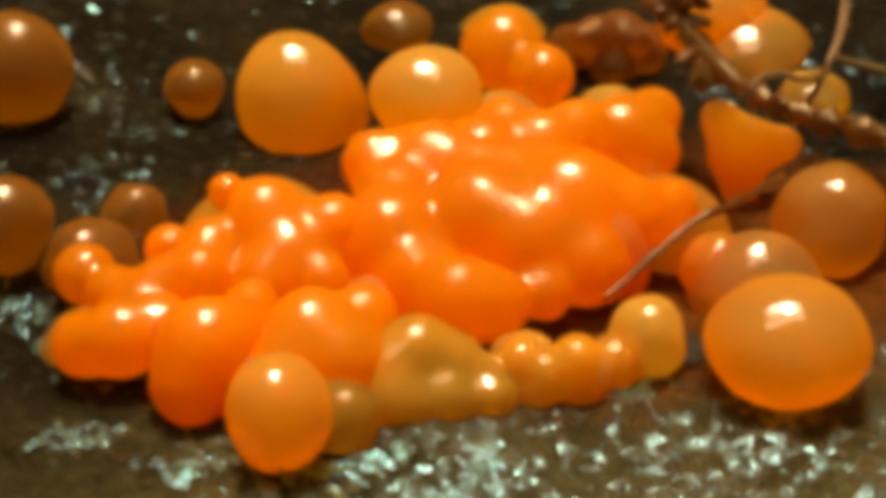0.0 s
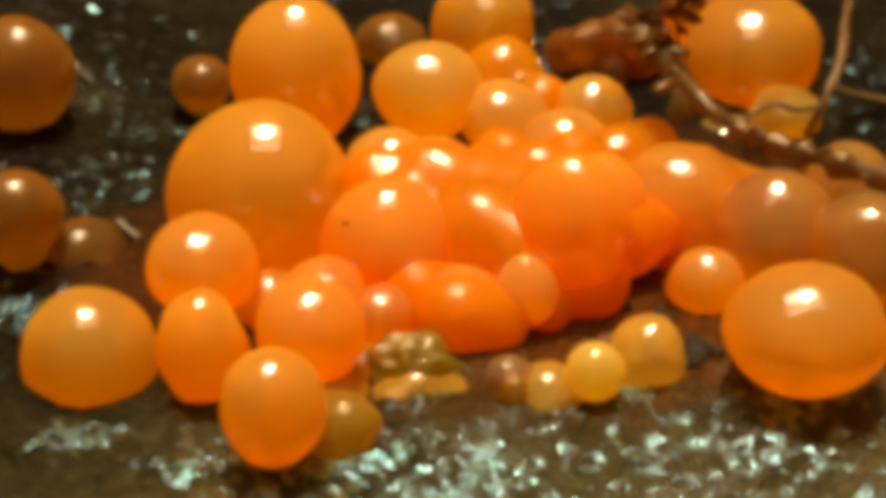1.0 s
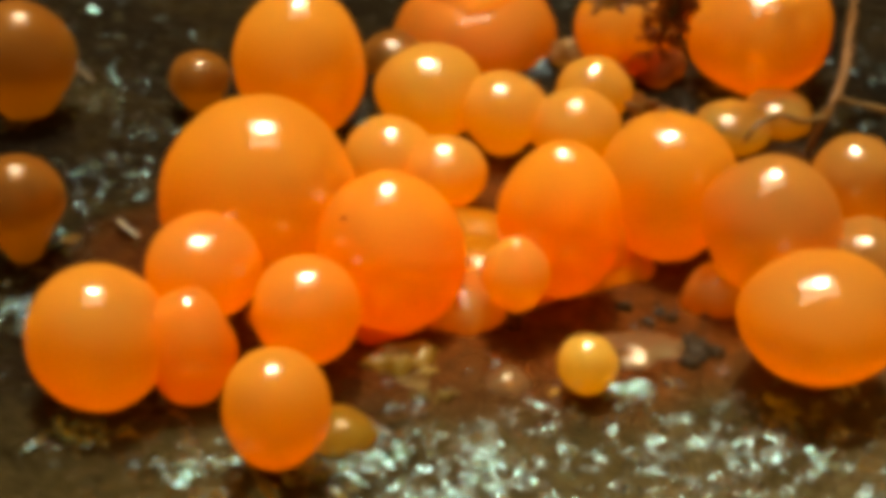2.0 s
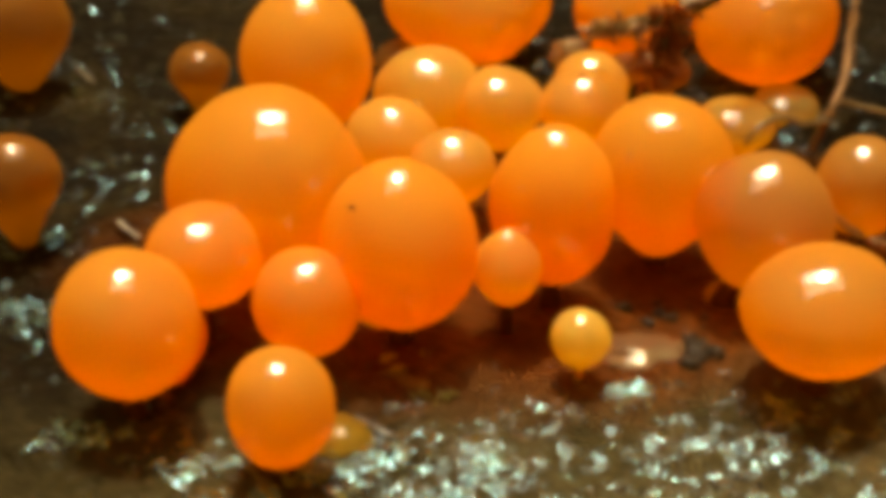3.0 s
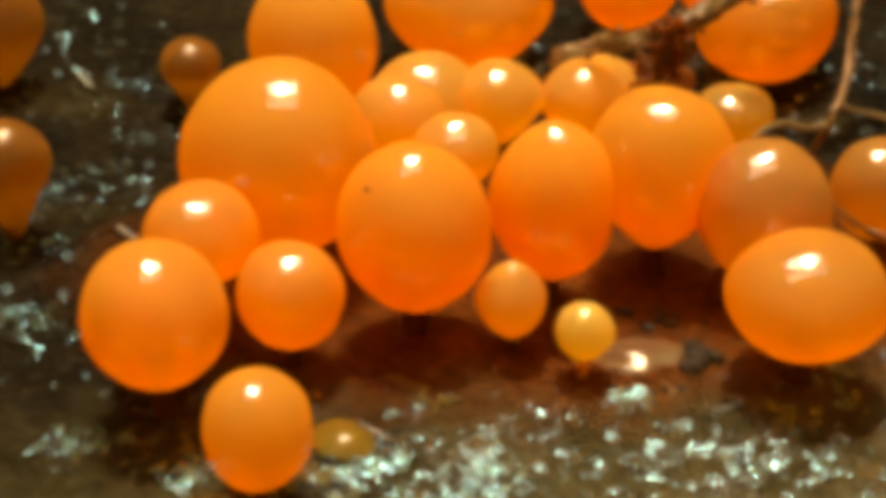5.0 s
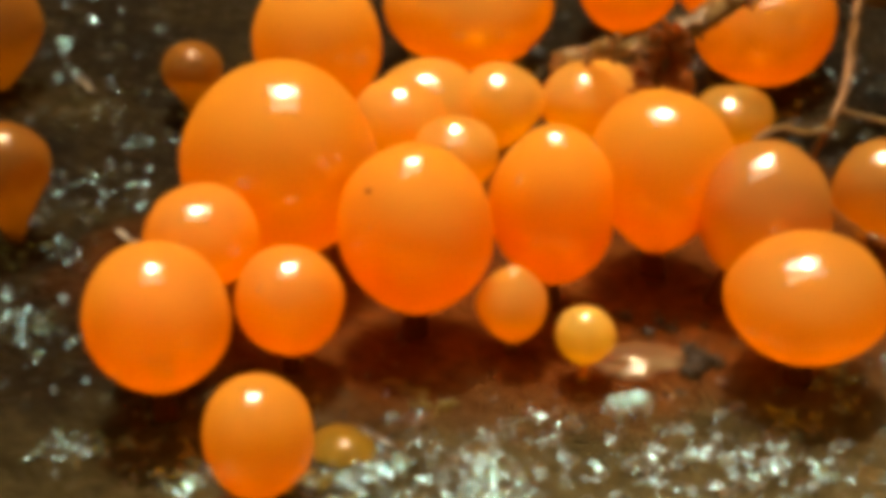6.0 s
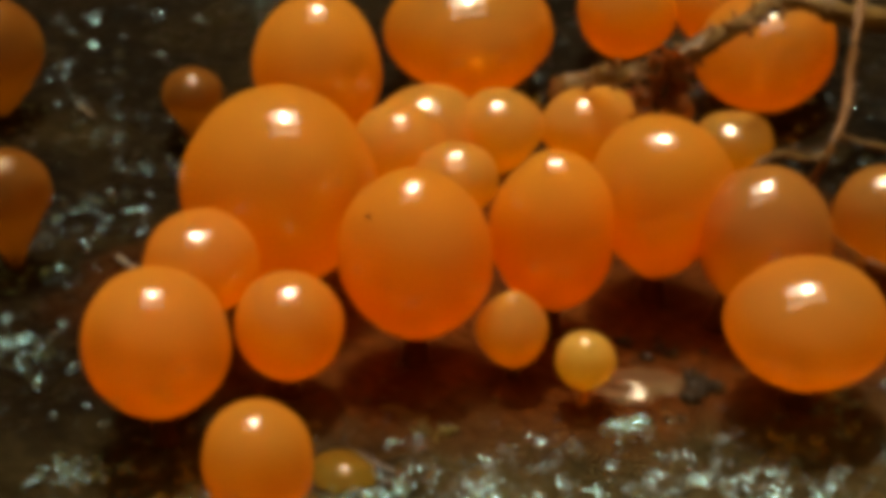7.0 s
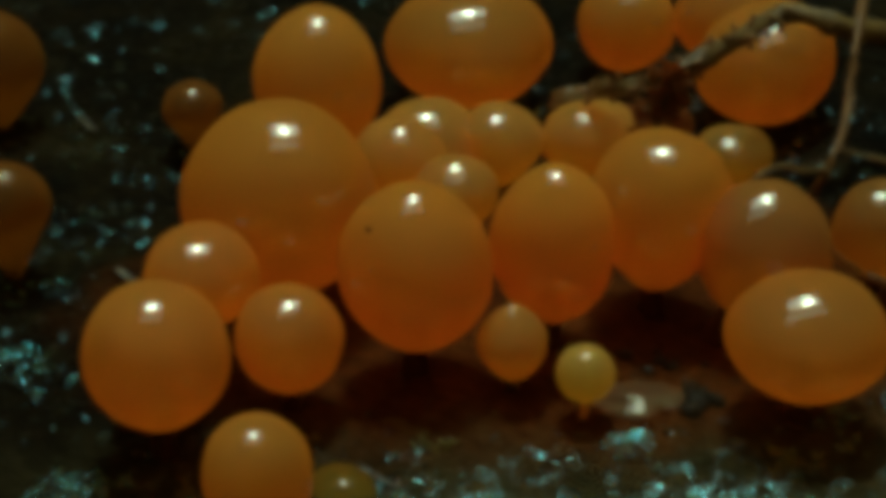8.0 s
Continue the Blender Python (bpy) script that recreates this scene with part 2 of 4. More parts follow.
# ---- helpers for meshes; sizes in millimetres ----
def finish(name, bm, mat, parent=None, label=""):
    mesh = bpy.data.meshes.new(name)
    bmesh.ops.recalc_face_normals(bm, faces=bm.faces)
    bm.to_mesh(mesh)
    bm.free()
    mesh.transform(Matrix.Scale(MM, 4))
    mesh.polygons.foreach_set("use_smooth", [True] * len(mesh.polygons))
    mesh.materials.append(mat)
    ob = new(name, mesh)
    if parent is not None:
        ob.parent = parent
    if label:
        tagged(ob, label)
    return ob


def blob(rx, ry, rz, wobble=0.03, pinch=0.0, seed=0, detail=4, size=1.1, crown=0.0, tail=0.0):
    """A rounded drop. pinch narrows it towards the stalk, crown towards the top; tail draws the bottom out."""
    bm = bmesh.new()
    bmesh.ops.create_icosphere(bm, subdivisions=detail, radius=1)
    shift = Vector((seed * 7.13, seed * 3.71, seed * 1.97))
    for v in bm.verts:
        n = v.co.copy()
        swell = 1 + wobble * noise.noise(n * size + shift) * 1.6
        low = max(0.0, -n.z)
        swell *= 1 - pinch * low * low - crown * max(0.0, n.z + 0.2) ** 2
        swell *= 1 - 0.62 * min(1.0, tail) * low ** 1.5
        v.co = Vector((n.x * rx * swell, n.y * ry * swell, n.z * rz * (1 + tail * low * low) * (1 + wobble * noise.noise(n * size - shift))))
    return bm


def tube(points, radii, sides=8):
    """A bent tapering tube through the points."""
    bm = bmesh.new()
    rings = []
    pts = [Vector(p) for p in points]
    for i, p in enumerate(pts):
        way = (pts[min(i + 1, len(pts) - 1)] - pts[max(i - 1, 0)]).normalized()
        side = way.orthogonal().normalized()
        other = way.cross(side)
        rings.append([bm.verts.new(p + (side * math.cos(a) + other * math.sin(a)) * radii[i]) for a in [2 * math.pi * k / sides for k in range(sides)]])
    for a, b in zip(rings, rings[1:]):
        for k in range(sides):
            bm.faces.new((a[k], a[(k + 1) % sides], b[(k + 1) % sides], b[k]))
    bm.faces.new(rings[0][::-1])
    bm.faces.new(rings[-1])
    return bm


# ---- the log's surface ----
def lattice(x, y, step, seed):
    """Smooth random heights from -1 to 1 over the plane, one value every step."""
    table = np.random.RandomState(seed).uniform(-1, 1, (64, 64))
    u, v = x / step + 100.3, y / step + 100.7
    i, j = np.floor(u).astype(int), np.floor(v).astype(int)
    a, b = u - i, v - j
    a, b = a * a * (3 - 2 * a), b * b * (3 - 2 * b)
    t = lambda p, q: table[p % 64, q % 64]
    return (t(i, j) * (1 - a) + t(i + 1, j) * a) * (1 - b) + (t(i, j + 1) * (1 - a) + t(i + 1, j + 1) * a) * b


def height(x, y):
    """The wood's relief in millimetres: humps, wet lumps, and fine crumbs."""
    z = 0.16 * lattice(x + 0.4 * y, y, 3.1, 1) + 0.10 * lattice(x - 0.3 * y, y, 1.3, 2)
    crumb = np.clip(0.62 + 0.5 * lattice(x, y, 2.2, 9), 0.2, 1.2)
    z += crumb * (0.075 * lattice(x + 0.5 * y, y, 0.52, 3) + 0.05 * np.abs(lattice(x, y, 0.27, 4)) + 0.028 * lattice(x, y, 0.14, 5))
    beyond = np.maximum(0, np.maximum(y - 13, -9 - y))
    z -= beyond ** 2 / 60
    return z


def axis(low, high, step, reach):
    fine = np.arange(low, high + step / 2, step)
    grow = np.cumsum(np.geomspace(step * 2, reach / 5, 26))
    grow = grow / grow[-1] * reach
    return np.concatenate([(low - grow)[::-1], fine, high + grow])


def build_ground():
    xs, ys = axis(-8.6, 8.6, 0.042, 55), axis(-6.2, 11.5, 0.042, 45)
    gx, gy = np.meshgrid(xs, ys)
    co = np.stack([gx, gy, height(gx, gy)], -1).reshape(-1, 3) * MM
    nx, ny = len(xs), len(ys)
    k = (np.arange(ny - 1)[:, None] * nx + np.arange(nx - 1)[None]).ravel()
    quads = np.stack([k, k + 1, k + nx + 1, k + nx], -1)
    mesh = bpy.data.meshes.new("ground")
    mesh.vertices.add(len(co))
    mesh.vertices.foreach_set("co", co.ravel())
    mesh.loops.add(quads.size)
    mesh.loops.foreach_set("vertex_index", quads.ravel())
    mesh.polygons.add(len(quads))
    mesh.polygons.foreach_set("loop_start", np.arange(0, quads.size, 4))
    mesh.polygons.foreach_set("use_smooth", np.ones(len(quads), bool))
    mesh.update(calc_edges=True)
    mesh.materials.append(WOOD)
    tagged(new("ground", mesh), "dark wet rotten wood surface with glinting crumbs", "log", kind="structure")


build_ground()


def build_grit():
    """Wet crumbs scattered over the bare wood in front."""
    rng = np.random.RandomState(5)
    base = bmesh.new()
    bmesh.ops.create_icosphere(base, subdivisions=1, radius=1)
    shape = np.array([v.co for v in base.verts])
    tris = np.array([[v.index for v in f.verts] for f in base.faces])
    base.free()
    n = 9000
    x, y = rng.uniform(-8, 8, n), rng.uniform(-6, 10, n)
    dense = np.where((x > -1.5) & (y < -1.2), 0.6, 0.10) * np.clip(0.5 + lattice(x, y, 1.4, 12), 0, 1)
    keep = rng.uniform(0, 1, n) < dense
    x, y = x[keep], y[keep]
    n = len(x)
    size = rng.uniform(0.012, 0.036, n) * np.where(rng.uniform(0, 1, n) < 0.1, 1.7, 1)
    rough = rng.uniform(0.6, 1.4, (n, len(shape), 1))
    stretch = rng.uniform(0.6, 1.6, (n, 1, 3))
    co = shape[None] * rough * stretch * size[:, None, None]
    co[..., 0] += x[:, None]
    co[..., 1] += y[:, None]
    co[..., 2] += (height(x, y) + size * 0.3)[:, None]
    faces = (tris[None] + (np.arange(n) * len(shape))[:, None, None]).reshape(-1, 3)
    mesh = bpy.data.meshes.new("wood_grit")
    mesh.from_pydata((co.reshape(-1, 3) * MM).tolist(), [], faces.tolist())
    mesh.polygons.foreach_set("use_smooth", [True] * len(mesh.polygons))
    mesh.materials.append(GRIT)
    tagged(new("wood_grit", mesh), "glistening wet crumbs and grains on dark wood", "grit", kind="stuff")


build_grit()


# ---- the slime mould ----
def fruiting_body(label, rx, rz, foot, skin, seed, pinch=0.12, crown=0.0, tail=0.0):
    """A drop-shaped head on a short stalk; the origin is the stalk's foot."""
    thing = tagged(new("fruiting_body"), label, "slime mould", "slime mould fruiting bodies")
    bm = blob(rx, rx, rz, 0.055, pinch, seed, 4, 1.1, crown, tail)
    bmesh.ops.translate(bm, verts=bm.verts, vec=(0, 0, foot))
    finish("head", bm, skin, thing)
    r = rx * 0.13
    top = foot - rz * 0.80
    bm = tube([(0.1 * r, 0, -1.2), (0, 0.1 * r, -0.3), (-0.1 * r, 0, 0.05), (0, 0, top * 0.5 + 0.05), (0, 0, top + 0.12 * rz)], [r * 1.7, r * 1.6, r * 1.25, r, r * 1.5])
    if skin is YELLOW:
        finish("stalk", bm, PALE, thing, "short pale yellow stalk")
    else:
        finish("stalk", bm, STALK, thing, "short dark reddish brown stalk")
    return thing


def soft_lump(label, rx, rz, skin, seed):
    """A soft droplet of slime; the origin is its middle."""
    return tagged(finish("slime_lump", blob(rx, rx, rz, 0.10, 0, seed, 4, 1.3), skin), label, "slime mould", "shrinking slime lumps")


def surface(field, low, step):
    """A closed skin round the cells where the field is 1 or more, one vertex in each cell that it crosses."""
    inside = field >= 1
    corner = [(i, j, k) for i in (0, 1) for j in (0, 1) for k in (0, 1)]
    n = [c - 1 for c in field.shape]
    cut = lambda a, c: a[c[0]:c[0] + n[0], c[1]:c[1] + n[1], c[2]:c[2] + n[2]]
    total, count = np.zeros((*n, 3)), np.zeros(n)
    for c in corner:
        for axis_of in range(3):
            if c[axis_of]:
                continue
            d = tuple(v + (k == axis_of) for k, v in enumerate(c))
            crossed = cut(inside, c) != cut(inside, d)
            f0, f1 = np.log(cut(field, c)), np.log(cut(field, d))
            share = np.where(crossed, f0 / np.where(crossed, f0 - f1, 1), 0)
            for k in range(3):
                total[..., k] += np.where(crossed, c[k] + (share if k == axis_of else 0), 0)
            count += crossed
    used = count > 0
    index = np.full(n, -1)
    index[used] = np.arange(used.sum())
    co = np.array(low) + (np.argwhere(used) + total[used] / count[used][:, None]) * step
    quads = []
    for a in range(3):
        b, c = (a + 1) % 3, (a + 2) % 3
        first = [slice(1, -1)] * 3
        first[a] = slice(0, -1)
        second = list(first)
        second[a] = slice(1, None)
        out, back = inside[tuple(first)] & ~inside[tuple(second)], ~inside[tuple(first)] & inside[tuple(second)]
        for where, order in ((out, 1), (back, -1)):
            base = np.argwhere(where)
            base += [int(k != a) for k in range(3)]
            ring = []
            for db, dc in ((-1, -1), (0, -1), (0, 0), (-1, 0))[::order]:
                q = base.copy()
                q[:, b] += db
                q[:, c] += dc
                ring.append(index[q[:, 0], q[:, 1], q[:, 2]])
            quads.append(np.stack(ring, -1))
    return co, np.concatenate(quads)


def slime_mass(label, knobs, skin, blend=2.0):
    """A wet mass of swollen knobs that flow into one another. knobs: x, y, z, radius; a low blend melts them together."""
    step = 0.065
    low = [min(k[i] - 1.5 * k[3] for k in knobs) - step for i in range(3)]
    high = [max(k[i] + 1.5 * k[3] for k in knobs) + step for i in range(3)]
    gx, gy, gz = np.meshgrid(*[np.arange(l, h, step) for l, h in zip(low, high)], indexing="ij")
    field = np.full(gx.shape, 1e-9)
    for x, y, z, r in knobs:
        field += np.exp(-blend * (((gx - x) ** 2 + (gy - y) ** 2 + (gz - z) ** 2) / r ** 2 - 1))
    field *= np.exp(0.20 * lattice(gx + 0.7 * gz, gy - 0.6 * gz, 0.42, 21) + 0.06 * lattice(gx - gz, gy + gz, 0.19, 22))
    co, quads = surface(field, low, step)
    mesh = bpy.data.meshes.new("slime_mass")
    mesh.from_pydata((co * MM).tolist(), [], quads.tolist())
    mesh.polygons.foreach_set("use_smooth", [True] * len(mesh.polygons))
    mesh.materials.append(skin)
    return tagged(new("slime_mass", mesh), label, "slime mould", "slime masses")


def slime_fold(label, rx, rz, skin, seed):
    """An angular fold pulled to points."""
    bm = blob(1, 1, 1, 0.02, 0, seed, 4)
    tips = [Vector((-0.75, 0, 0.9)).normalized(), Vector((1, 0, 0.15)).normalized(), Vector((0.1, -0.2, -1)).normalized()]
    for v in bm.verts:
        n = v.co.normalized()
        pull = sum(max(0.0, n.dot(t)) ** 9 for t in tips)
        s = 0.70 + 0.55 * pull
        v.co = Vector((n.x * rx * s, n.y * rx * 0.5 * s, n.z * rz * s))
    return tagged(finish("slime_fold", bm, skin), label, "slime mould")


def crumpled_crust(label, rx, rz, skin, seed):
    bm = blob(1, 1, 1, 0.1, 0, seed, 5, 2)
    shift = Vector((seed, 2.0, 5.0))
    for v in bm.verts:
        n = v.co.normalized()
        fold = noise.noise(n * 2.3 + shift) * 0.22 - abs(noise.noise(n * 4.2 - shift)) * 0.28
        s = 0.98 + fold
        v.co = Vector((n.x * rx * s, n.y * rx * s * 0.8, n.z * rz * s))
    return tagged(finish("slime_crust", bm, skin), label, "slime mould")


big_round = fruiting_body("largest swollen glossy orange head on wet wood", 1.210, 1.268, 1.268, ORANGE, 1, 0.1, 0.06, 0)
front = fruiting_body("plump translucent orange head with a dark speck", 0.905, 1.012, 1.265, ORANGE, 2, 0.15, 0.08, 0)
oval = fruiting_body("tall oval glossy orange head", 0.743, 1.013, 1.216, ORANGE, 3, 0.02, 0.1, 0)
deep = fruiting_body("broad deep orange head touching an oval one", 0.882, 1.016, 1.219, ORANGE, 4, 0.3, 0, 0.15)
tilted = fruiting_body("orange head leaning over on its stalk", 0.825, 0.806, 1.008, TAN_DIMMED, 5, 0.05, 0.08, 0.2)
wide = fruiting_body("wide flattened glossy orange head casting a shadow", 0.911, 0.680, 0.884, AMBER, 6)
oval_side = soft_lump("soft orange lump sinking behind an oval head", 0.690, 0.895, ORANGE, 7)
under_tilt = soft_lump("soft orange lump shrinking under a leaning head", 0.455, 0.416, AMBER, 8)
edge = fruiting_body("pale orange head beside the moss stem", 0.585, 0.662, 0.795, TAN_DIMMED, 9)
side_lump = soft_lump("soft orange lump shrinking back into the group", 0.692, 0.788, TAN_DIMMED, 10)
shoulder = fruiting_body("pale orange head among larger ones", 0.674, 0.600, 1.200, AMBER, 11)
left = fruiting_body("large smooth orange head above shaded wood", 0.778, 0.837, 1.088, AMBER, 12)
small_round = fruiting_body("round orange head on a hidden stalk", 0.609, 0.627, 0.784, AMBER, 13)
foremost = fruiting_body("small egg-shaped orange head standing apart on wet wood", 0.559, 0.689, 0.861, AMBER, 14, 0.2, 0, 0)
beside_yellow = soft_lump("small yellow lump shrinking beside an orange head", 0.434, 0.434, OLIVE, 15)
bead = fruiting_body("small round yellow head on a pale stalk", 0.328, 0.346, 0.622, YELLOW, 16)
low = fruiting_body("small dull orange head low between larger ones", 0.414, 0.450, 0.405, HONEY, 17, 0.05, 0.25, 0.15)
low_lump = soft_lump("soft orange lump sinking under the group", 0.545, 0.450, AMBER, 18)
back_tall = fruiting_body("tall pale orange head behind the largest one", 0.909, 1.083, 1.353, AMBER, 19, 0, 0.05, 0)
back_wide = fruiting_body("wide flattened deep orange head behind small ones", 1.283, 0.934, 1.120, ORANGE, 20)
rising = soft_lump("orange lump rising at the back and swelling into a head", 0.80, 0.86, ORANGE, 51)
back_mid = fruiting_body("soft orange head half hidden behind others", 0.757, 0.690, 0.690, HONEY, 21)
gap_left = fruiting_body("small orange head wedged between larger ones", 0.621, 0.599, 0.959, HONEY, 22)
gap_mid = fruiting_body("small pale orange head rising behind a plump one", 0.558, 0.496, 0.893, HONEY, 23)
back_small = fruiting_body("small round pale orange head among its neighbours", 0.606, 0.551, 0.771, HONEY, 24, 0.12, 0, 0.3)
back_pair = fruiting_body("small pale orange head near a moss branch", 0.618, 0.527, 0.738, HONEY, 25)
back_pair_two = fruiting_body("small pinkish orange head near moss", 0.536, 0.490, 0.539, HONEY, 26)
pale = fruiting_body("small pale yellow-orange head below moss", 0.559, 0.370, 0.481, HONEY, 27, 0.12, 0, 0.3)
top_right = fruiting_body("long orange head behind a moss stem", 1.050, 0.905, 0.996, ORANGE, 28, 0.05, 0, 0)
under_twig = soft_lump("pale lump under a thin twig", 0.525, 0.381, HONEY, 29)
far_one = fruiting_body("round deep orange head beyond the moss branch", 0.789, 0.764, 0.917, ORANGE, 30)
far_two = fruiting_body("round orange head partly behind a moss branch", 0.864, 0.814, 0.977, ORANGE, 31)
teardrop = fruiting_body("small dull orange teardrop head on a thin stalk", 0.450, 0.416, 0.749, DULL_DIMMED, 32, 0.1, 0, 0.9)
# these two are dimmed by their colour, for standing outside the beam
corner = fruiting_body("dim orange head near dark wet bark", 0.770, 0.839, 1.091, DULL_DIMMED, 33, 0.12, 0, 0.3)
edge_left = fruiting_body("dull orange head on a thick stalk", 0.571, 0.630, 1.008, DULL_DIMMED, 34, 0.1, 0, 0.7)
partner = soft_lump("soft orange lump merging behind a larger head", 0.512, 0.696, AMBER, 35)
bead_pale = soft_lump("pale yellow jelly bead draining into the wood", 0.446, 0.515, PALE, 36)
bead_inner = soft_lump("pale yellow jelly bead shrinking on the wood", 0.404, 0.332, PALE, 37)
bead_low = soft_lump("tiny yellow jelly bead on the wood", 0.249, 0.249, OLIVE, 38)
bead_grey = soft_lump("greyish clear jelly lump soaking into the wood", 0.29, 0.27, CLEAR, 49)
knob_back = soft_lump("dull pinkish lump behind the group", 0.550, 0.422, DULL_DIMMED, 39)
wisp = soft_lump("thin brownish slime lump soaking into bark", 0.583, 0.544, DULL_DIMMED, 40)
wisp_two = soft_lump("thin brownish slime lump soaking into bark", 0.436, 0.457, DULL_DIMMED, 41)
knob_a = soft_lump("small orange knob on the spreading slime mass", 0.400, 0.353, AMBER, 42)
knob_b = soft_lump("small orange knob on the spreading slime mass", 0.408, 0.371, AMBER, 43)
knob_c = soft_lump("small orange knob on the spreading slime mass", 0.492, 0.453, AMBER, 44)
shard = slime_fold("angular orange fold of slime caught on a twig", 0.641, 0.742, ORANGE, 45)
brown_film = slime_mass("soft lumpy brown slime film hanging under moss", [(-0.38, 0.0, 0.0, 0.26), (0.0, -0.05, 0.10, 0.27), (0.36, 0.04, -0.05, 0.25), (0.14, -0.18, -0.14, 0.22), (-0.18, -0.16, 0.16, 0.16)], TISSUE, 3.0)
brown_fold = slime_mass("soft lumpy brown slime fold shrinking beside moss", [(-0.58, 0.05, -0.05, 0.36), (-0.18, -0.12, 0.20, 0.34), (0.22, 0.10, 0.10, 0.42), (0.60, -0.05, -0.12, 0.32), (0.05, -0.30, -0.22, 0.34), (0.42, -0.28, 0.24, 0.22), (-0.45, -0.26, 0.24, 0.20)], TISSUE, 3.0)
crust = crumpled_crust("crumpled yellow-green crust drying on the wood", 0.628, 0.671, CRUST, 48)
mass = slime_mass("broad lumpy orange slime mass draining away", [(-0.85, 0.43, 1.00, 0.43), (-0.17, 0.46, 0.90, 0.63), (-0.59, -0.15, 0.80, 0.52), (0.47, 0.17, 0.90, 0.57), (1.14, 0.12, 0.85, 0.56), (0.45, -0.64, 0.85, 0.67), (1.56, -0.44, 0.85, 0.76), (2.25, -0.47, 0.75, 0.52), (2.80, -0.20, 0.75, 0.36), (0.17, -2.05, 0.60, 0.52), (0.99, -0.98, 0.70, 0.62), (-0.64, -0.93, 0.75, 0.60), (-1.11, -1.08, 0.60, 0.41), (-0.29, -1.54, 0.50, 0.52), (0.56, -2.02, 0.50, 0.43), (1.73, -1.17, 0.50, 0.51), (1.17, -1.63, 0.40, 0.33)], MASS, 3.0)
mass_left = slime_mass("spreading lumpy orange slime mass draining away", [(-2.12, -0.89, 1.00, 0.49), (-1.31, -0.98, 0.90, 0.42), (-2.67, -0.11, 0.90, 0.24), (-2.73, -1.27, 0.80, 0.39), (-2.84, -1.73, 0.70, 0.39), (-3.24, -1.75, 0.60, 0.36), (-1.82, -1.36, 0.70, 0.50), (-4.28, -1.20, 0.40, 0.38), (-2.15, -2.39, 0.75, 0.30), (-3.57, -2.76, 0.55, 0.45), (-4.02, -2.66, 0.40, 0.38), (-3.16, -2.56, 0.60, 0.37), (-2.57, -3.15, 0.75, 0.54), (-2.72, -3.40, 0.40, 0.47), (-2.21, -2.84, 0.60, 0.44), (-3.82, -1.70, 0.45, 0.34), (-1.41, -1.69, 0.60, 0.34), (-3.48, -2.00, 0.45, 0.39), (-2.07, -1.69, 0.60, 0.39), (-3.29, -0.95, 0.60, 0.31)], MASS, 3.0)
mass_front = slime_mass("soft low orange slime mass draining into wood", [(-1.46, -2.87, 0.70, 0.51), (-0.88, -2.54, 0.70, 0.38), (-1.14, -3.12, 0.50, 0.49), (-1.69, -3.23, 0.50, 0.43), (-0.83, -3.09, 0.40, 0.37), (-2.36, -3.30, 0.40, 0.43)], MASS, 3.0)
mass_gold = slime_mass("yellow-orange slime mass sagging onto the wood", [(-0.28, -2.89, 0.45, 0.45), (-0.58, -3.13, 0.35, 0.41), (-0.52, -3.44, 0.20, 0.37), (0.10, -2.98, 0.40, 0.34), (0.04, -3.32, 0.15, 0.36), (-0.33, -3.41, 0.10, 0.34), (0.53, -3.32, 0.15, 0.27), (1.04, -3.12, 0.10, 0.28), (1.54, -3.05, 0.12, 0.29), (0.88, -2.96, 0.38, 0.28), (1.47, -3.01, 0.42, 0.31), (1.94, -2.78, 0.25, 0.32), (1.19, -3.11, 0.30, 0.25), (0.41, -3.06, 0.30, 0.24)], GOLD, 3.4)
mass_back = slime_mass("lumpy orange slime mass beneath small heads", [(0.78, 1.23, 1.10, 0.40), (0.47, 0.58, 1.00, 0.54), (1.73, 1.15, 1.10, 0.41), (2.34, 1.37, 0.90, 0.53), (2.78, 1.74, 1.00, 0.39), (1.27, 0.80, 1.00, 0.52), (2.72, 1.27, 0.70, 0.39), (1.39, 3.13, 0.90, 0.44), (0.87, 3.97, 0.90, 0.61), (-0.60, 0.46, 0.90, 0.43)], MASS, 3.0)

speck = finish("speck", blob(0.034, 0.022, 0.026, 0.2, 0, 3, 2), SPECK, front.children[0], "tiny dark speck")
speck.location = (-0.50 * MM, -0.375 * MM, 1.965 * MM)


# ---- moss over the slime ----
def curve(points, steps=5):
    """More points along a smooth line through the given ones."""
    pts = [Vector(p) for p in points]
    full = [pts[0] * 2 - pts[1]] + pts + [pts[-1] * 2 - pts[-2]]
    line = []
    for a, b, c, d in zip(full, full[1:], full[2:], full[3:]):
        for k in range(steps):
            t = k / steps
            line.append(0.5 * (2 * b + (c - a) * t + (2 * a - 5 * b + 4 * c - d) * t * t + (3 * b - a - 3 * c + d) * t ** 3))
    return line + [pts[-1]]


def moss_part(name, parent, points, thick, thin, mat, seed, rough=0.18):
    line = curve(points)
    n = len(line)
    rng = random.Random(seed)
    radii = [(thick + (thin - thick) * i / (n - 1)) * rng.uniform(1 - rough, 1 + rough) for i in range(n)]
    return finish(name, tube(line, radii), mat, parent)


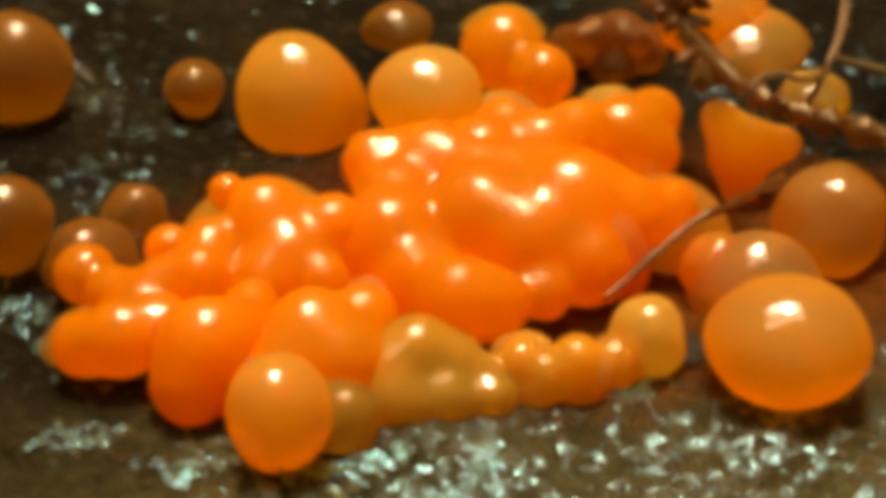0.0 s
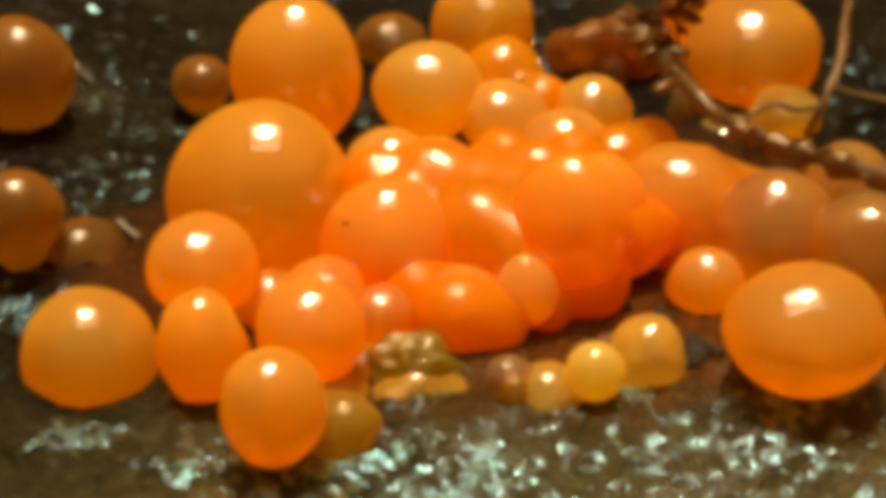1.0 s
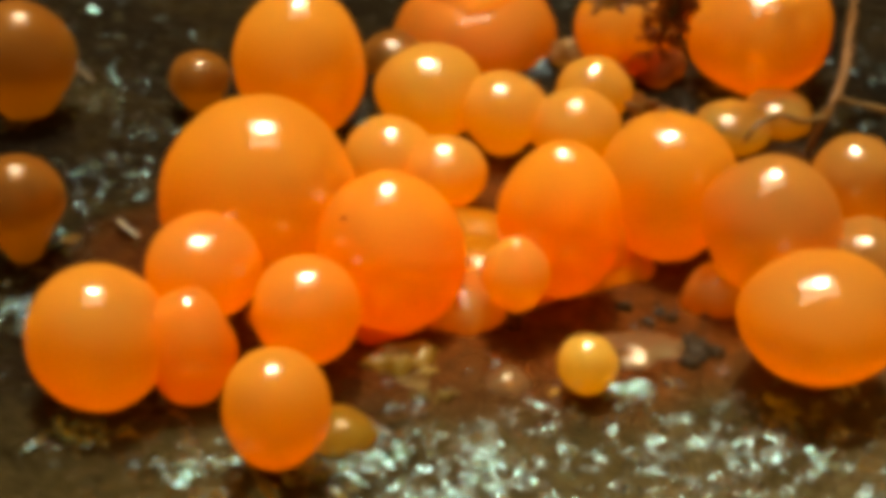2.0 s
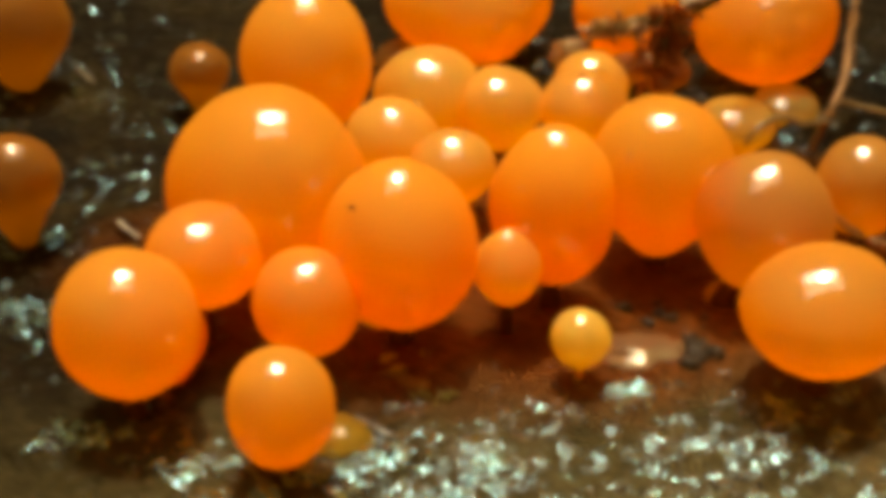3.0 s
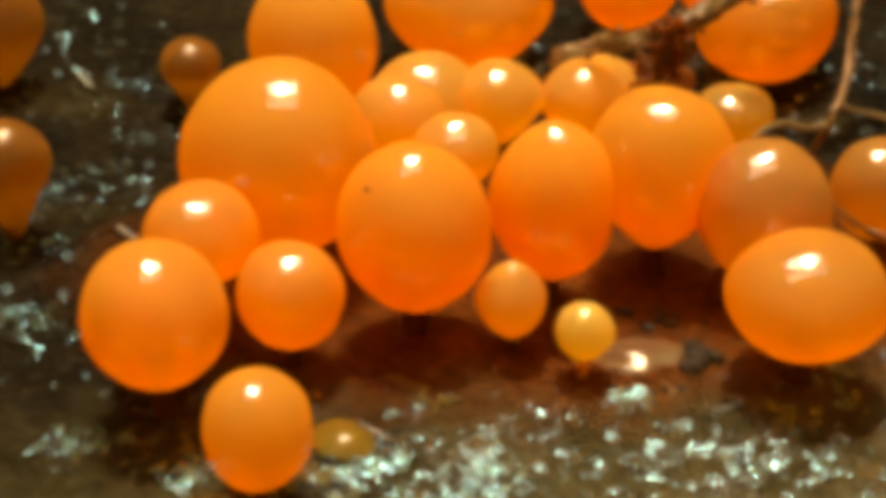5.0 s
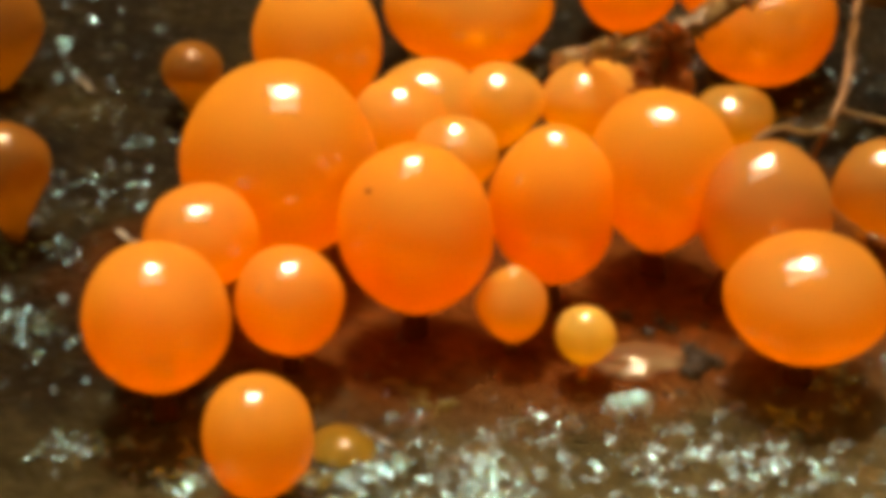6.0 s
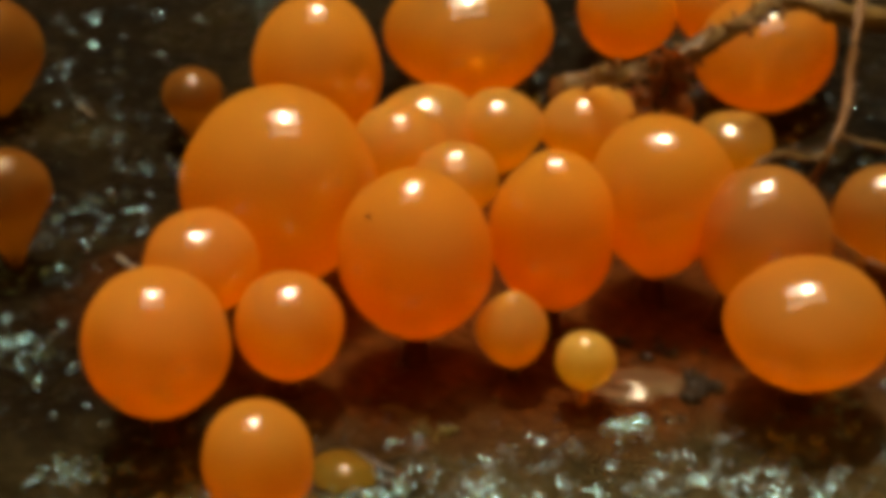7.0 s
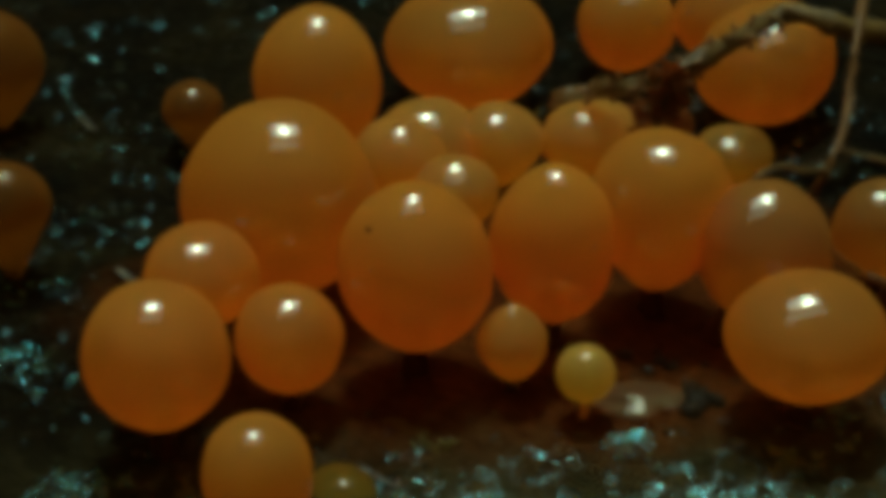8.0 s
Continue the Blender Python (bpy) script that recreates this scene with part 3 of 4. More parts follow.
def moss_leaves(parent, points, count, size, reach, seed, mat):
    """Small shrivelled leaves standing off the stem."""
    rng = random.Random(seed)
    line = curve(points)
    for k in range(count):
        p = line[min(len(line) - 1, int(rng.random() * len(line)))]
        way = Vector((rng.uniform(-1, 1), rng.uniform(-1, 0.3), rng.uniform(-1, 1))).normalized()
        s = size * rng.uniform(0.6, 1.4)
        bm = blob(s * 0.45, s * 0.3, s, 0.22, 0.3, seed + k, 2, 1.6)
        turn = way.to_track_quat("Z", "Y").to_matrix().to_4x4()
        bmesh.ops.transform(bm, matrix=Matrix.Translation(p + way * reach) @ turn, verts=bm.verts)
        finish("leaf", bm, mat, parent)


branch = tagged(new("moss_branch"), "rusty brown moss branch with shrivelled leaves over orange heads", "moss")
line = [(2.11, 3.02, 1.50), (2.59, 2.26, 1.90), (3.02, 1.97, 2.20), (3.38, 2.23, 2.30), (4.00, 2.94, 2.30), (4.72, 3.78, 2.30), (5.14, 3.69, 2.30), (5.59, 3.53, 2.20), (6.93, 4.23, 1.70)]
moss_part("stalk", branch, line, 0.11, 0.17, MOSS, 2, 0.25)
moss_leaves(branch, line[:6], 85, 0.11, 0.13, 11, MOSS_LEAF)
hang = [(3.02, 1.97, 2.20), (2.94, 2.01, 1.90), (2.84, 1.95, 1.60), (2.76, 2.06, 1.30)]
moss_part("hanging_shoot", branch, hang, 0.12, 0.06, MOSS, 4)
moss_leaves(branch, hang, 110, 0.11, 0.24, 31, WILTED)

fork = tagged(new("moss_twig"), "thin pale rusty moss stem with a side twig", "moss")
line = [(5.96, 4.24, 2.60), (5.66, 3.14, 2.30), (5.50, 2.58, 1.80), (5.35, 2.03, 1.40), (5.09, 1.63, 1.00), (5.08, 2.17, 0.30), (5.17, 2.96, -0.50)]
moss_part("stalk", fork, line, 0.065, 0.05, MOSS_LEAF, 5)
moss_leaves(fork, line[1:5], 9, 0.07, 0.05, 51, MOSS_LEAF)
moss_part("twig", fork, [(5.09, 1.63, 1.00), (4.72, 1.34, 1.10), (4.41, 1.31, 1.20), (4.07, 1.04, 1.20), (3.90, 0.95, 1.00)], 0.05, 0.035, MOSS, 6)
moss_part("twig", fork, [(5.21, 1.79, 1.20), (5.59, 1.79, 1.10), (6.12, 1.74, 1.00)], 0.045, 0.04, MOSS, 8)

strand = tagged(new("dry_strand"), "thin dark dried strand between orange heads", "moss")
moss_part("stalk", strand, [(4.56, -0.56, 1.20), (4.56, -1.30, 1.40), (4.69, -1.85, 1.50), (5.15, -2.11, 1.40)], 0.04, 0.06, DRIED, 9)

band = tagged(new("slime_band"), "brown drying slime strand caught across the group", "slime mould")
moss_part("cord", band, [(2.60, 3.78, 1.60), (2.93, 2.39, 1.60), (3.25, 1.33, 1.50), (3.67, 0.66, 1.40), (4.26, 0.29, 1.30), (4.81, -0.11, 1.30), (5.68, -0.56, 1.20)], 0.11, 0.17, DRIED, 12, 0.5)
moss_leaves(band, [(3.25, 1.33, 1.50), (3.67, 0.66, 1.40), (4.26, 0.29, 1.30), (4.81, -0.11, 1.30), (5.56, -0.49, 1.20)], 16, 0.17, 0.06, 91, DRIED)
moss_leaves(band, [(2.59, 2.95, 1.80), (2.84, 2.19, 1.90), (2.95, 1.71, 1.80), (2.97, 0.93, 1.70)], 22, 0.22, 0.14, 71, DRIED)


thread = tagged(new("slime_thread"), "dark drying slime thread between two orange masses", "slime mould")
moss_part("cord", thread, [(1.87, -1.87, 0.50), (2.14, -1.64, 0.60), (2.56, -1.29, 0.80), (3.07, -0.89, 1.00), (3.53, -0.56, 1.00), (4.23, 0.14, 1.00)], 0.03, 0.06, DRIED, 15, 0.4)

# ---- scraps on the wood ----
def scrap(name, label, category, place, count, size, spread, mat, seed, flat=0.6, piece="crumb"):
    """A little heap of crumbs, each a piece of its own."""
    rng = random.Random(seed)
    heap = tagged(new(name), label, category, "water droplet clusters" if category == "water" else "")
    for k in range(count):
        x, y = rng.gauss(0, spread), rng.gauss(0, spread * 0.7)
        s = size * rng.uniform(0.5, 1.5)
        long = rng.uniform(1.0, 2.4) if piece == "droplet" else 1.0
        bm = blob(s * long, s * rng.uniform(0.4, 0.8), s * flat, 0.45, 0, seed * 10 + k, 3, 1.8)
        bmesh.ops.rotate(bm, verts=bm.verts, matrix=Matrix.Rotation(rng.gauss(-0.5, 0.7), 3, "Z"))
        bmesh.ops.translate(bm, verts=bm.verts, vec=(x, y, float(height(np.float64(place[0] + x), np.float64(place[1] + y))) + s * flat * 0.3))
        finish(piece, bm, mat, heap)
    heap.location = (place[0] * MM, place[1] * MM, 0)
    return heap


scrap("bark_crumbs", "small heap of black bark crumbs on wet wood", "debris", (2.93, -2.38, 0.00), 16, 0.10, 0.16, SPECK, 3)
scrap("bark_crumbs", "black bark crumbs beside orange heads", "debris", (2.67, -1.51, 0.00), 8, 0.07, 0.22, SPECK, 5)

scrap("water_droplets", "bright cluster of water droplets on wet wood", "water", (2.09, -3.07, 0.00), 30, 0.061, 0.17, WATER, 21, 0.34, "droplet")
scrap("water_droplets", "ring of water droplets on dark wood", "water", (-3.97, -3.82, 0.00), 27, 0.054, 0.21, WATER, 22, 0.34, "droplet")
scrap("water_droplets", "bright cluster of water droplets on bark", "water", (-4.96, -1.61, 0.00), 36, 0.054, 0.28, WATER, 23, 0.34, "droplet")
scrap("water_droplets", "water droplets in a groove of the wood", "water", (-2.55, -4.45, 0.00), 27, 0.058, 0.23, WATER, 24, 0.34, "droplet")
scrap("water_droplets", "bright pool of water droplets on bare wood", "water", (-0.73, -4.44, 0.00), 39, 0.068, 0.28, WATER, 25, 0.34, "droplet")
scrap("water_droplets", "water droplets scattered on bare wood", "water", (0.39, -4.39, 0.00), 30, 0.043, 0.40, WATER, 26, 0.34, "droplet")
scrap("water_droplets", "water droplets below the wide orange head", "water", (4.64, -2.56, 0.00), 21, 0.043, 0.23, WATER, 27, 0.34, "droplet")
scrap("water_droplets", "water droplets scattered on bare wood", "water", (3.86, -4.44, 0.00), 24, 0.043, 0.32, WATER, 28, 0.34, "droplet")

scrap("water_droplets", "water droplets scattered over mossy bark", "water", (-4.99, 0.22, 0.00), 39, 0.032, 0.40, WATER, 31, 0.34, "droplet")
scrap("water_droplets", "fine water droplets on dark bark", "water", (-5.01, 4.31, 0.00), 39, 0.032, 0.69, WATER, 32, 0.34, "droplet")
scrap("water_droplets", "fine water droplets on dark bark", "water", (-3.90, 3.06, 0.00), 30, 0.032, 0.40, WATER, 33, 0.34, "droplet")
scrap("water_droplets", "fine water droplets on dark bark", "water", (-4.69, 1.60, 0.00), 33, 0.032, 0.52, WATER, 34, 0.34, "droplet")
scrap("water_droplets", "water droplets scattered on bare wood", "water", (2.17, -4.34, 0.00), 36, 0.036, 0.57, WATER, 35, 0.34, "droplet")


def residue(label, place, rx, ry, rz, skin, seed):
    """A low smear of drained slime on the wood."""
    bm = blob(rx, ry, rz, 0.25, 0, seed, 4, 1.7)
    smear = tagged(finish("slime_residue", bm, skin), label, "slime mould", "drained slime smears")
    smear.location = [c * MM for c in place]


residue("grey clear smear of drained slime beside a yellow head", (2.30, -2.30, 0.03), 0.55, 0.36, 0.15, CLEAR, 61)
residue("pale grey lump of drained slime below the moss", (1.97, 5.20, 0.28), 0.32, 0.22, 0.26, CLEAR, 65)
residue("dull olive smear of dried slime on the wood", (-0.39, -2.95, -0.01), 0.66, 0.44, 0.13, SMEAR, 63)


def wisp_strand(name, label, category, points, thick, mat, seed):
    thing = tagged(new(name), label, category)
    moss_part("fibre", thing, points, thick, thick * 0.5, mat, seed, 0.3)


wisp_strand("wood_splinter", "short pale strand lying on bark", "splinter", [(-4.15, 0.27, 0.25), (-4.01, 0.14, 0.22), (-3.84, -0.01, 0.20)], 0.05, PALE_STREAK, 3)
# this strand and the next put bright glints in as pale colour
wisp_strand("wood_splinter", "short pale strand lying on bark", "splinter", [(-5.52, 4.86, 0.20), (-5.36, 4.57, 0.22), (-5.18, 4.38, 0.20)], 0.045, PALE_STREAK, 4)
wisp_strand("wood_splinter", "thin pale strand standing for a bright wet streak", "splinter", [(-0.94, -3.69, 0.20), (-0.57, -3.92, 0.13), (-0.14, -4.11, 0.15), (0.45, -4.21, 0.09)], 0.018, PALE_STREAK, 5)


def moss_tuft(label, place, count, long, spread, seed):
    """A low tuft of fine shoots that lean out from its middle."""
    rng = random.Random(seed)
    tuft = tagged(new("moss_tuft"), label, "moss", "moss tufts")
    for k in range(count):
        x, y, turn = rng.gauss(0, spread), rng.gauss(0, spread * 0.5), rng.uniform(0, 2 * math.pi)
        dx, dy, up = math.cos(turn) * long, math.sin(turn) * long * 0.6, long * rng.uniform(0.3, 0.9)
        ground = float(height(np.float64(place[0] + x), np.float64(place[1] + y)))
        moss_part("shoot", tuft, [(x, y, ground - 0.05), (x + dx * 0.4, y + dy * 0.4, ground + up * 0.7), (x + dx, y + dy, ground + up)], 0.022, 0.010, MOSS_GREEN, seed + k)
    tuft.location = (place[0] * MM, place[1] * MM, 0)


moss_tuft("yellow-green moss tuft on wet wood", (-1.37, -4.69), 22, 0.20, 0.20, 71)
moss_tuft("thin yellow-green moss tuft beside dried slime", (-0.15, -3.29), 12, 0.14, 0.16, 72)


# ---- what moves ----
def at(x, y, z, lean=0):
    return pose(x * MM, y * MM, z * MM, 0, lean, 0)


def motions():
    walk(big_round, [(0, at(-2.303, 0.181, -1.718)), (0.3, at(-2.222, 0.501, -1.468)), (0.6, at(-2.207, 0.534, -1.018)), (1, at(-2.308, 0.395, -0.718)), (1.5, at(-2.276, -0.134, -0.398)), (2.8, at(-2.131, -0.593, -0.054)), (3.5, at(-2.066, -0.596, 0.137)), (4.5, at(-2.016, -0.185, 0.200)), (6, at(-1.991, -0.074, 0.200)), (8, at(-1.991, -0.074, 0.200))])
    walk(front, [(0, at(-0.657, -0.647, -1.265)), (0.3, at(-0.655, -0.673, -1.165)), (0.6, at(-0.653, -0.651, -1.031)), (1, at(-0.648, -0.758, -0.905)), (1.5, at(-0.652, -1.006, -0.709)), (1.7, at(-0.646, -1.144, -0.606)), (2.8, at(-0.500, -2.080, 0.048)), (3.5, at(-0.449, -2.027, 0.149)), (4.5, at(-0.358, -1.828, 0.199)), (6, at(-0.313, -1.774, 0.250)), (8, at(-0.313, -1.774, 0.250))])
    walk(oval, [(0, at(1.688, -0.411, -0.912)), (0.3, at(1.609, -0.417, -0.709)), (0.6, at(1.546, -0.698, -0.473)), (1, at(1.528, -0.907, -0.376)), (1.5, at(1.484, -1.009, -0.269)), (2.8, at(1.288, -1.245, 0.149)), (3.5, at(1.295, -1.283, 0.250)), (4.5, at(1.290, -1.141, 0.250)), (6, at(1.290, -1.141, 0.250)), (8, at(1.290, -1.141, 0.250))])
    walk(deep, [(0, at(2.823, 0.346, -1.419)), (0.3, at(2.891, 0.324, -1.369)), (0.6, at(2.987, 0.161, -1.169)), (1, at(3.011, 0.362, -0.969)), (1.5, at(2.933, 0.353, -0.727)), (2.8, at(2.668, -0.186, -0.055)), (3.5, at(2.639, -0.313, 0.148)), (4.5, at(2.618, -0.319, 0.250)), (6, at(2.620, -0.303, 0.250)), (8, at(2.620, -0.303, 0.250))])
    walk(tilted, [(0, at(3.708, -1.122, -0.958, 5.4)), (0.3, at(4.000, -0.543, -0.858, 5.4)), (0.6, at(4.141, -0.079, -0.758, 5.4)), (1, at(4.052, -0.232, -0.608, 6.0)), (1.5, at(3.840, -0.900, -0.134, 9.0)), (2.8, at(3.502, -1.174, 0.172, 16.8)), (3.5, at(3.465, -0.947, 0.259, 18.0)), (4.5, at(3.470, -0.895, 0.299, 18.0)), (6, at(3.492, -0.838, 0.299, 18.0)), (8, at(3.492, -0.838, 0.299, 18.0))])
    walk(wide, [(0, at(3.789, -2.931, -0.238)), (0.3, at(3.861, -2.908, -0.238)), (0.6, at(3.920, -2.985, -0.163)), (1, at(3.978, -2.945, -0.075)), (1.5, at(4.056, -2.959, 0.028)), (2.8, at(4.132, -3.036, 0.232)), (3.5, at(4.067, -2.975, 0.266)), (4.5, at(3.995, -2.784, 0.300)), (6, at(3.996, -2.677, 0.300)), (8, at(3.996, -2.677, 0.300))])
    walk(oval_side, [(0, at(1.837, -0.716, 0.358)), (0.3, at(1.887, -0.453, 0.447)), (0.6, at(1.899, -0.256, 0.537)), (1, at(1.883, -0.183, 0.537)), (1.5, at(1.764, -0.239, 0.447)), (1.7, at(1.694, -0.294, 0.358)), (2.8, at(1.604, 0.404, -0.716)), (3.5, at(1.649, 0.853, -1.163)), (6, at(1.669, 0.997, -1.432)), (8, at(1.669, 0.997, -1.432))])
    walk(under_tilt, [(0, at(3.363, -0.829, 0.250)), (0.3, at(3.294, -0.829, 0.250)), (0.6, at(3.191, -0.881, 0.250)), (1, at(3.178, -1.100, 0.208)), (1.5, at(3.262, -1.129, 0.146)), (1.7, at(3.305, -1.140, 0.104)), (2.8, at(3.514, -0.983, -0.291)), (3.5, at(3.552, -0.856, -0.499)), (6, at(3.595, -0.667, -0.666)), (8, at(3.595, -0.667, -0.666))])
    walk(edge, [(0, at(5.189, 0.637, -0.729)), (0.6, at(5.157, 0.579, -0.569)), (1, at(5.256, 0.808, -0.400)), (1.5, at(5.233, 0.636, -0.222)), (2.8, at(5.225, 0.107, 0.068)), (3.5, at(5.263, -0.002, 0.134)), (4.5, at(5.342, -0.082, 0.200)), (6, at(5.425, -0.022, 0.200)), (8, at(5.425, -0.022, 0.200))])
    walk(side_lump, [(0, at(4.841, -0.117, 0.473)), (0.3, at(4.883, -0.190, 0.473)), (0.6, at(4.956, -0.587, 0.473)), (1, at(5.113, -0.822, 0.473)), (1.5, at(5.034, -1.185, 0.473)), (2.8, at(4.834, -1.421, 0.079)), (3.5, at(4.910, -1.061, -0.473)), (6, at(5.110, -0.480, -1.103)), (8, at(5.110, -0.480, -1.103))])
    walk(shoulder, [(0, at(-2.926, -1.355, -0.960)), (0.3, at(-2.916, -1.357, -0.840)), (0.6, at(-2.879, -1.383, -0.573)), (1, at(-2.811, -1.615, -0.416)), (1.5, at(-2.746, -1.937, -0.251)), (2.8, at(-2.703, -2.157, 0.020)), (3.5, at(-2.718, -2.061, 0.140)), (4.5, at(-2.755, -1.833, 0.200)), (6, at(-2.750, -1.769, 0.200)), (8, at(-2.750, -1.769, 0.200))])
    walk(left, [(0, at(-4.045, -1.968, -1.588)), (0.3, at(-4.104, -1.980, -1.538)), (0.6, at(-4.133, -2.107, -1.404)), (1, at(-4.020, -2.486, -1.008)), (1.5, at(-3.907, -2.859, -0.602)), (2.8, at(-3.413, -3.362, 0.041)), (3.5, at(-3.209, -3.482, 0.208)), (4.5, at(-3.070, -3.404, 0.250)), (6, at(-3.028, -3.324, 0.250)), (8, at(-3.028, -3.324, 0.250))])
    walk(small_round, [(0, at(-1.335, -2.608, -0.596)), (0.3, at(-1.358, -2.680, -0.470)), (0.6, at(-1.404, -2.809, -0.255)), (1, at(-1.479, -2.750, -0.155)), (1.5, at(-1.518, -2.658, -0.048)), (2.8, at(-1.508, -2.663, 0.169)), (3.5, at(-1.545, -2.497, 0.169)), (4.5, at(-1.681, -2.428, 0.200)), (6, at(-1.717, -2.453, 0.200)), (8, at(-1.717, -2.453, 0.200))])
    walk(foremost, [(0, at(-1.705, -4.224, -0.241)), (0.3, at(-1.731, -4.172, -0.207)), (0.6, at(-1.733, -4.198, -0.158)), (1, at(-1.755, -4.261, -0.140)), (1.5, at(-1.737, -4.408, -0.048)), (2.8, at(-1.647, -4.524, 0.066)), (3.5, at(-1.668, -4.485, 0.066)), (4.5, at(-1.852, -4.746, 0.100)), (6, at(-1.839, -4.880, 0.100)), (8, at(-1.839, -4.880, 0.100))])
    walk(beside_yellow, [(0, at(-1.072, -3.816, 0.260)), (0.6, at(-1.084, -3.858, 0.217)), (1, at(-1.084, -3.891, 0.152)), (1.5, at(-1.092, -3.830, 0.000)), (2.8, at(-1.134, -3.900, -0.140)), (3.5, at(-1.111, -3.870, -0.190)), (4.5, at(-1.085, -3.850, -0.200)), (6, at(-1.088, -3.900, -0.180)), (8, at(-1.088, -3.900, -0.180))])
    walk(bead, [(0, at(1.573, -2.966, -0.346)), (0.3, at(1.628, -3.074, -0.346)), (0.6, at(1.666, -3.123, -0.311)), (1, at(1.678, -3.107, -0.276)), (1.5, at(1.647, -3.156, -0.242)), (2.8, at(1.525, -2.849, -0.069)), (3.5, at(1.547, -2.671, -0.000)), (4.5, at(1.577, -2.614, 0.000)), (6, at(1.590, -2.603, 0.000)), (8, at(1.590, -2.603, 0.000))])
    walk(low, [(0, at(0.785, -1.346, -0.315)), (0.3, at(0.850, -1.387, -0.225)), (0.6, at(0.940, -1.570, -0.076)), (1, at(0.964, -1.675, 0.088)), (1.5, at(0.929, -1.762, 0.271)), (2.8, at(0.730, -2.019, 0.650)), (3.5, at(0.758, -1.981, 0.605)), (4.5, at(0.774, -2.185, 0.425)), (6, at(0.795, -2.164, 0.380)), (8, at(0.795, -2.164, 0.380))])
    walk(low_lump, [(0, at(0.272, -1.645, 0.315)), (0.3, at(0.238, -1.719, 0.315)), (0.6, at(0.224, -1.814, 0.360)), (1, at(0.237, -1.838, 0.360)), (1.5, at(0.205, -1.743, 0.315)), (2.8, at(0.351, -1.282, -0.405)), (3.5, at(0.387, -1.261, -0.585)), (4.5, at(0.386, -1.374, -0.675)), (6, at(0.386, -1.430, -0.720)), (8, at(0.386, -1.430, -0.720))])
    walk(back_tall, [(0, at(-1.440, 3.251, -0.853, -24.0)), (0.3, at(-1.731, 3.466, -0.753, -16.8)), (0.6, at(-1.843, 3.346, -0.553, -9.6)), (1, at(-2.023, 2.858, -0.271)), (1.5, at(-1.996, 2.783, -0.162)), (2.8, at(-1.891, 2.783, -0.054)), (3.5, at(-1.833, 3.079, -0.054)), (4.5, at(-1.836, 3.393, 0.000)), (6, at(-1.770, 3.599, 0.000)), (8, at(-1.770, 3.599, 0.000))])
    walk(back_wide, [(0, at(0.765, 6.148, -2.400)), (1, at(0.565, 6.148, -2.250)), (1.5, at(0.565, 6.148, -1.620)), (1.8, at(0.550, 6.050, -1.150)), (2.2, at(0.500, 5.900, -0.700)), (2.8, at(0.415, 5.656, -0.187)), (3.5, at(0.396, 5.580, -0.093)), (4.5, at(0.410, 5.410, 0.000)), (6, at(0.411, 5.456, 0.000)), (8, at(0.411, 5.456, 0.000))])
    walk(back_mid, [(0, at(-0.221, 2.204, 0.345)), (0.3, at(-0.225, 2.624, 0.276)), (0.6, at(-0.226, 2.645, 0.207)), (1, at(-0.204, 2.793, 0.138)), (1.5, at(-0.174, 2.979, 0.069)), (2.8, at(-0.190, 2.979, -0.000)), (3.5, at(-0.213, 2.941, -0.000)), (4.5, at(-0.253, 2.997, -0.000)), (6, at(-0.205, 2.868, -0.000)), (8, at(-0.205, 2.868, -0.000))])
    walk(gap_left, [(0, at(-0.633, 1.405, -0.719)), (0.3, at(-0.709, 1.405, -0.719)), (0.6, at(-0.705, 1.293, -0.659)), (1, at(-0.705, 1.339, -0.599)), (1.5, at(-0.705, 1.386, -0.540)), (2.8, at(-0.705, 1.525, -0.300)), (3.5, at(-0.632, 1.700, -0.120)), (4.5, at(-0.619, 1.864, -0.000)), (6, at(-0.590, 1.950, -0.000)), (8, at(-0.590, 1.950, -0.000))])
    walk(gap_mid, [(0, at(0.270, 1.264, -0.645)), (0.3, at(0.119, 1.173, -0.595)), (0.6, at(-0.180, 1.317, -0.545)), (1, at(-0.104, 1.224, -0.496)), (1.5, at(-0.067, 1.163, -0.446)), (2.8, at(0.117, 0.884, -0.248)), (3.5, at(0.117, 1.025, -0.099)), (4.5, at(0.161, 1.104, -0.000)), (6, at(0.162, 1.136, -0.000)), (8, at(0.162, 1.136, -0.000))])
    walk(back_small, [(0, at(0.829, 2.461, -0.385)), (0.3, at(0.826, 2.385, -0.330)), (0.6, at(0.827, 2.449, -0.275)), (1, at(0.826, 2.477, -0.220)), (1.5, at(0.843, 2.541, -0.165)), (2.8, at(0.798, 2.641, -0.110)), (3.5, at(0.793, 2.779, -0.055)), (4.5, at(0.787, 2.881, 0.000)), (6, at(0.795, 2.881, 0.000)), (8, at(0.795, 2.881, 0.000))])
    walk(back_pair, [(0, at(1.497, 1.135, -0.422)), (0.3, at(1.503, 1.273, -0.369)), (0.6, at(1.514, 1.494, -0.316)), (1, at(1.645, 1.802, -0.264)), (1.5, at(1.734, 2.034, -0.211)), (2.8, at(1.939, 2.603, -0.105)), (3.5, at(1.961, 2.945, -0.053)), (4.5, at(1.977, 2.980, -0.000)), (6, at(1.979, 3.017, -0.000)), (8, at(1.979, 3.017, -0.000))])
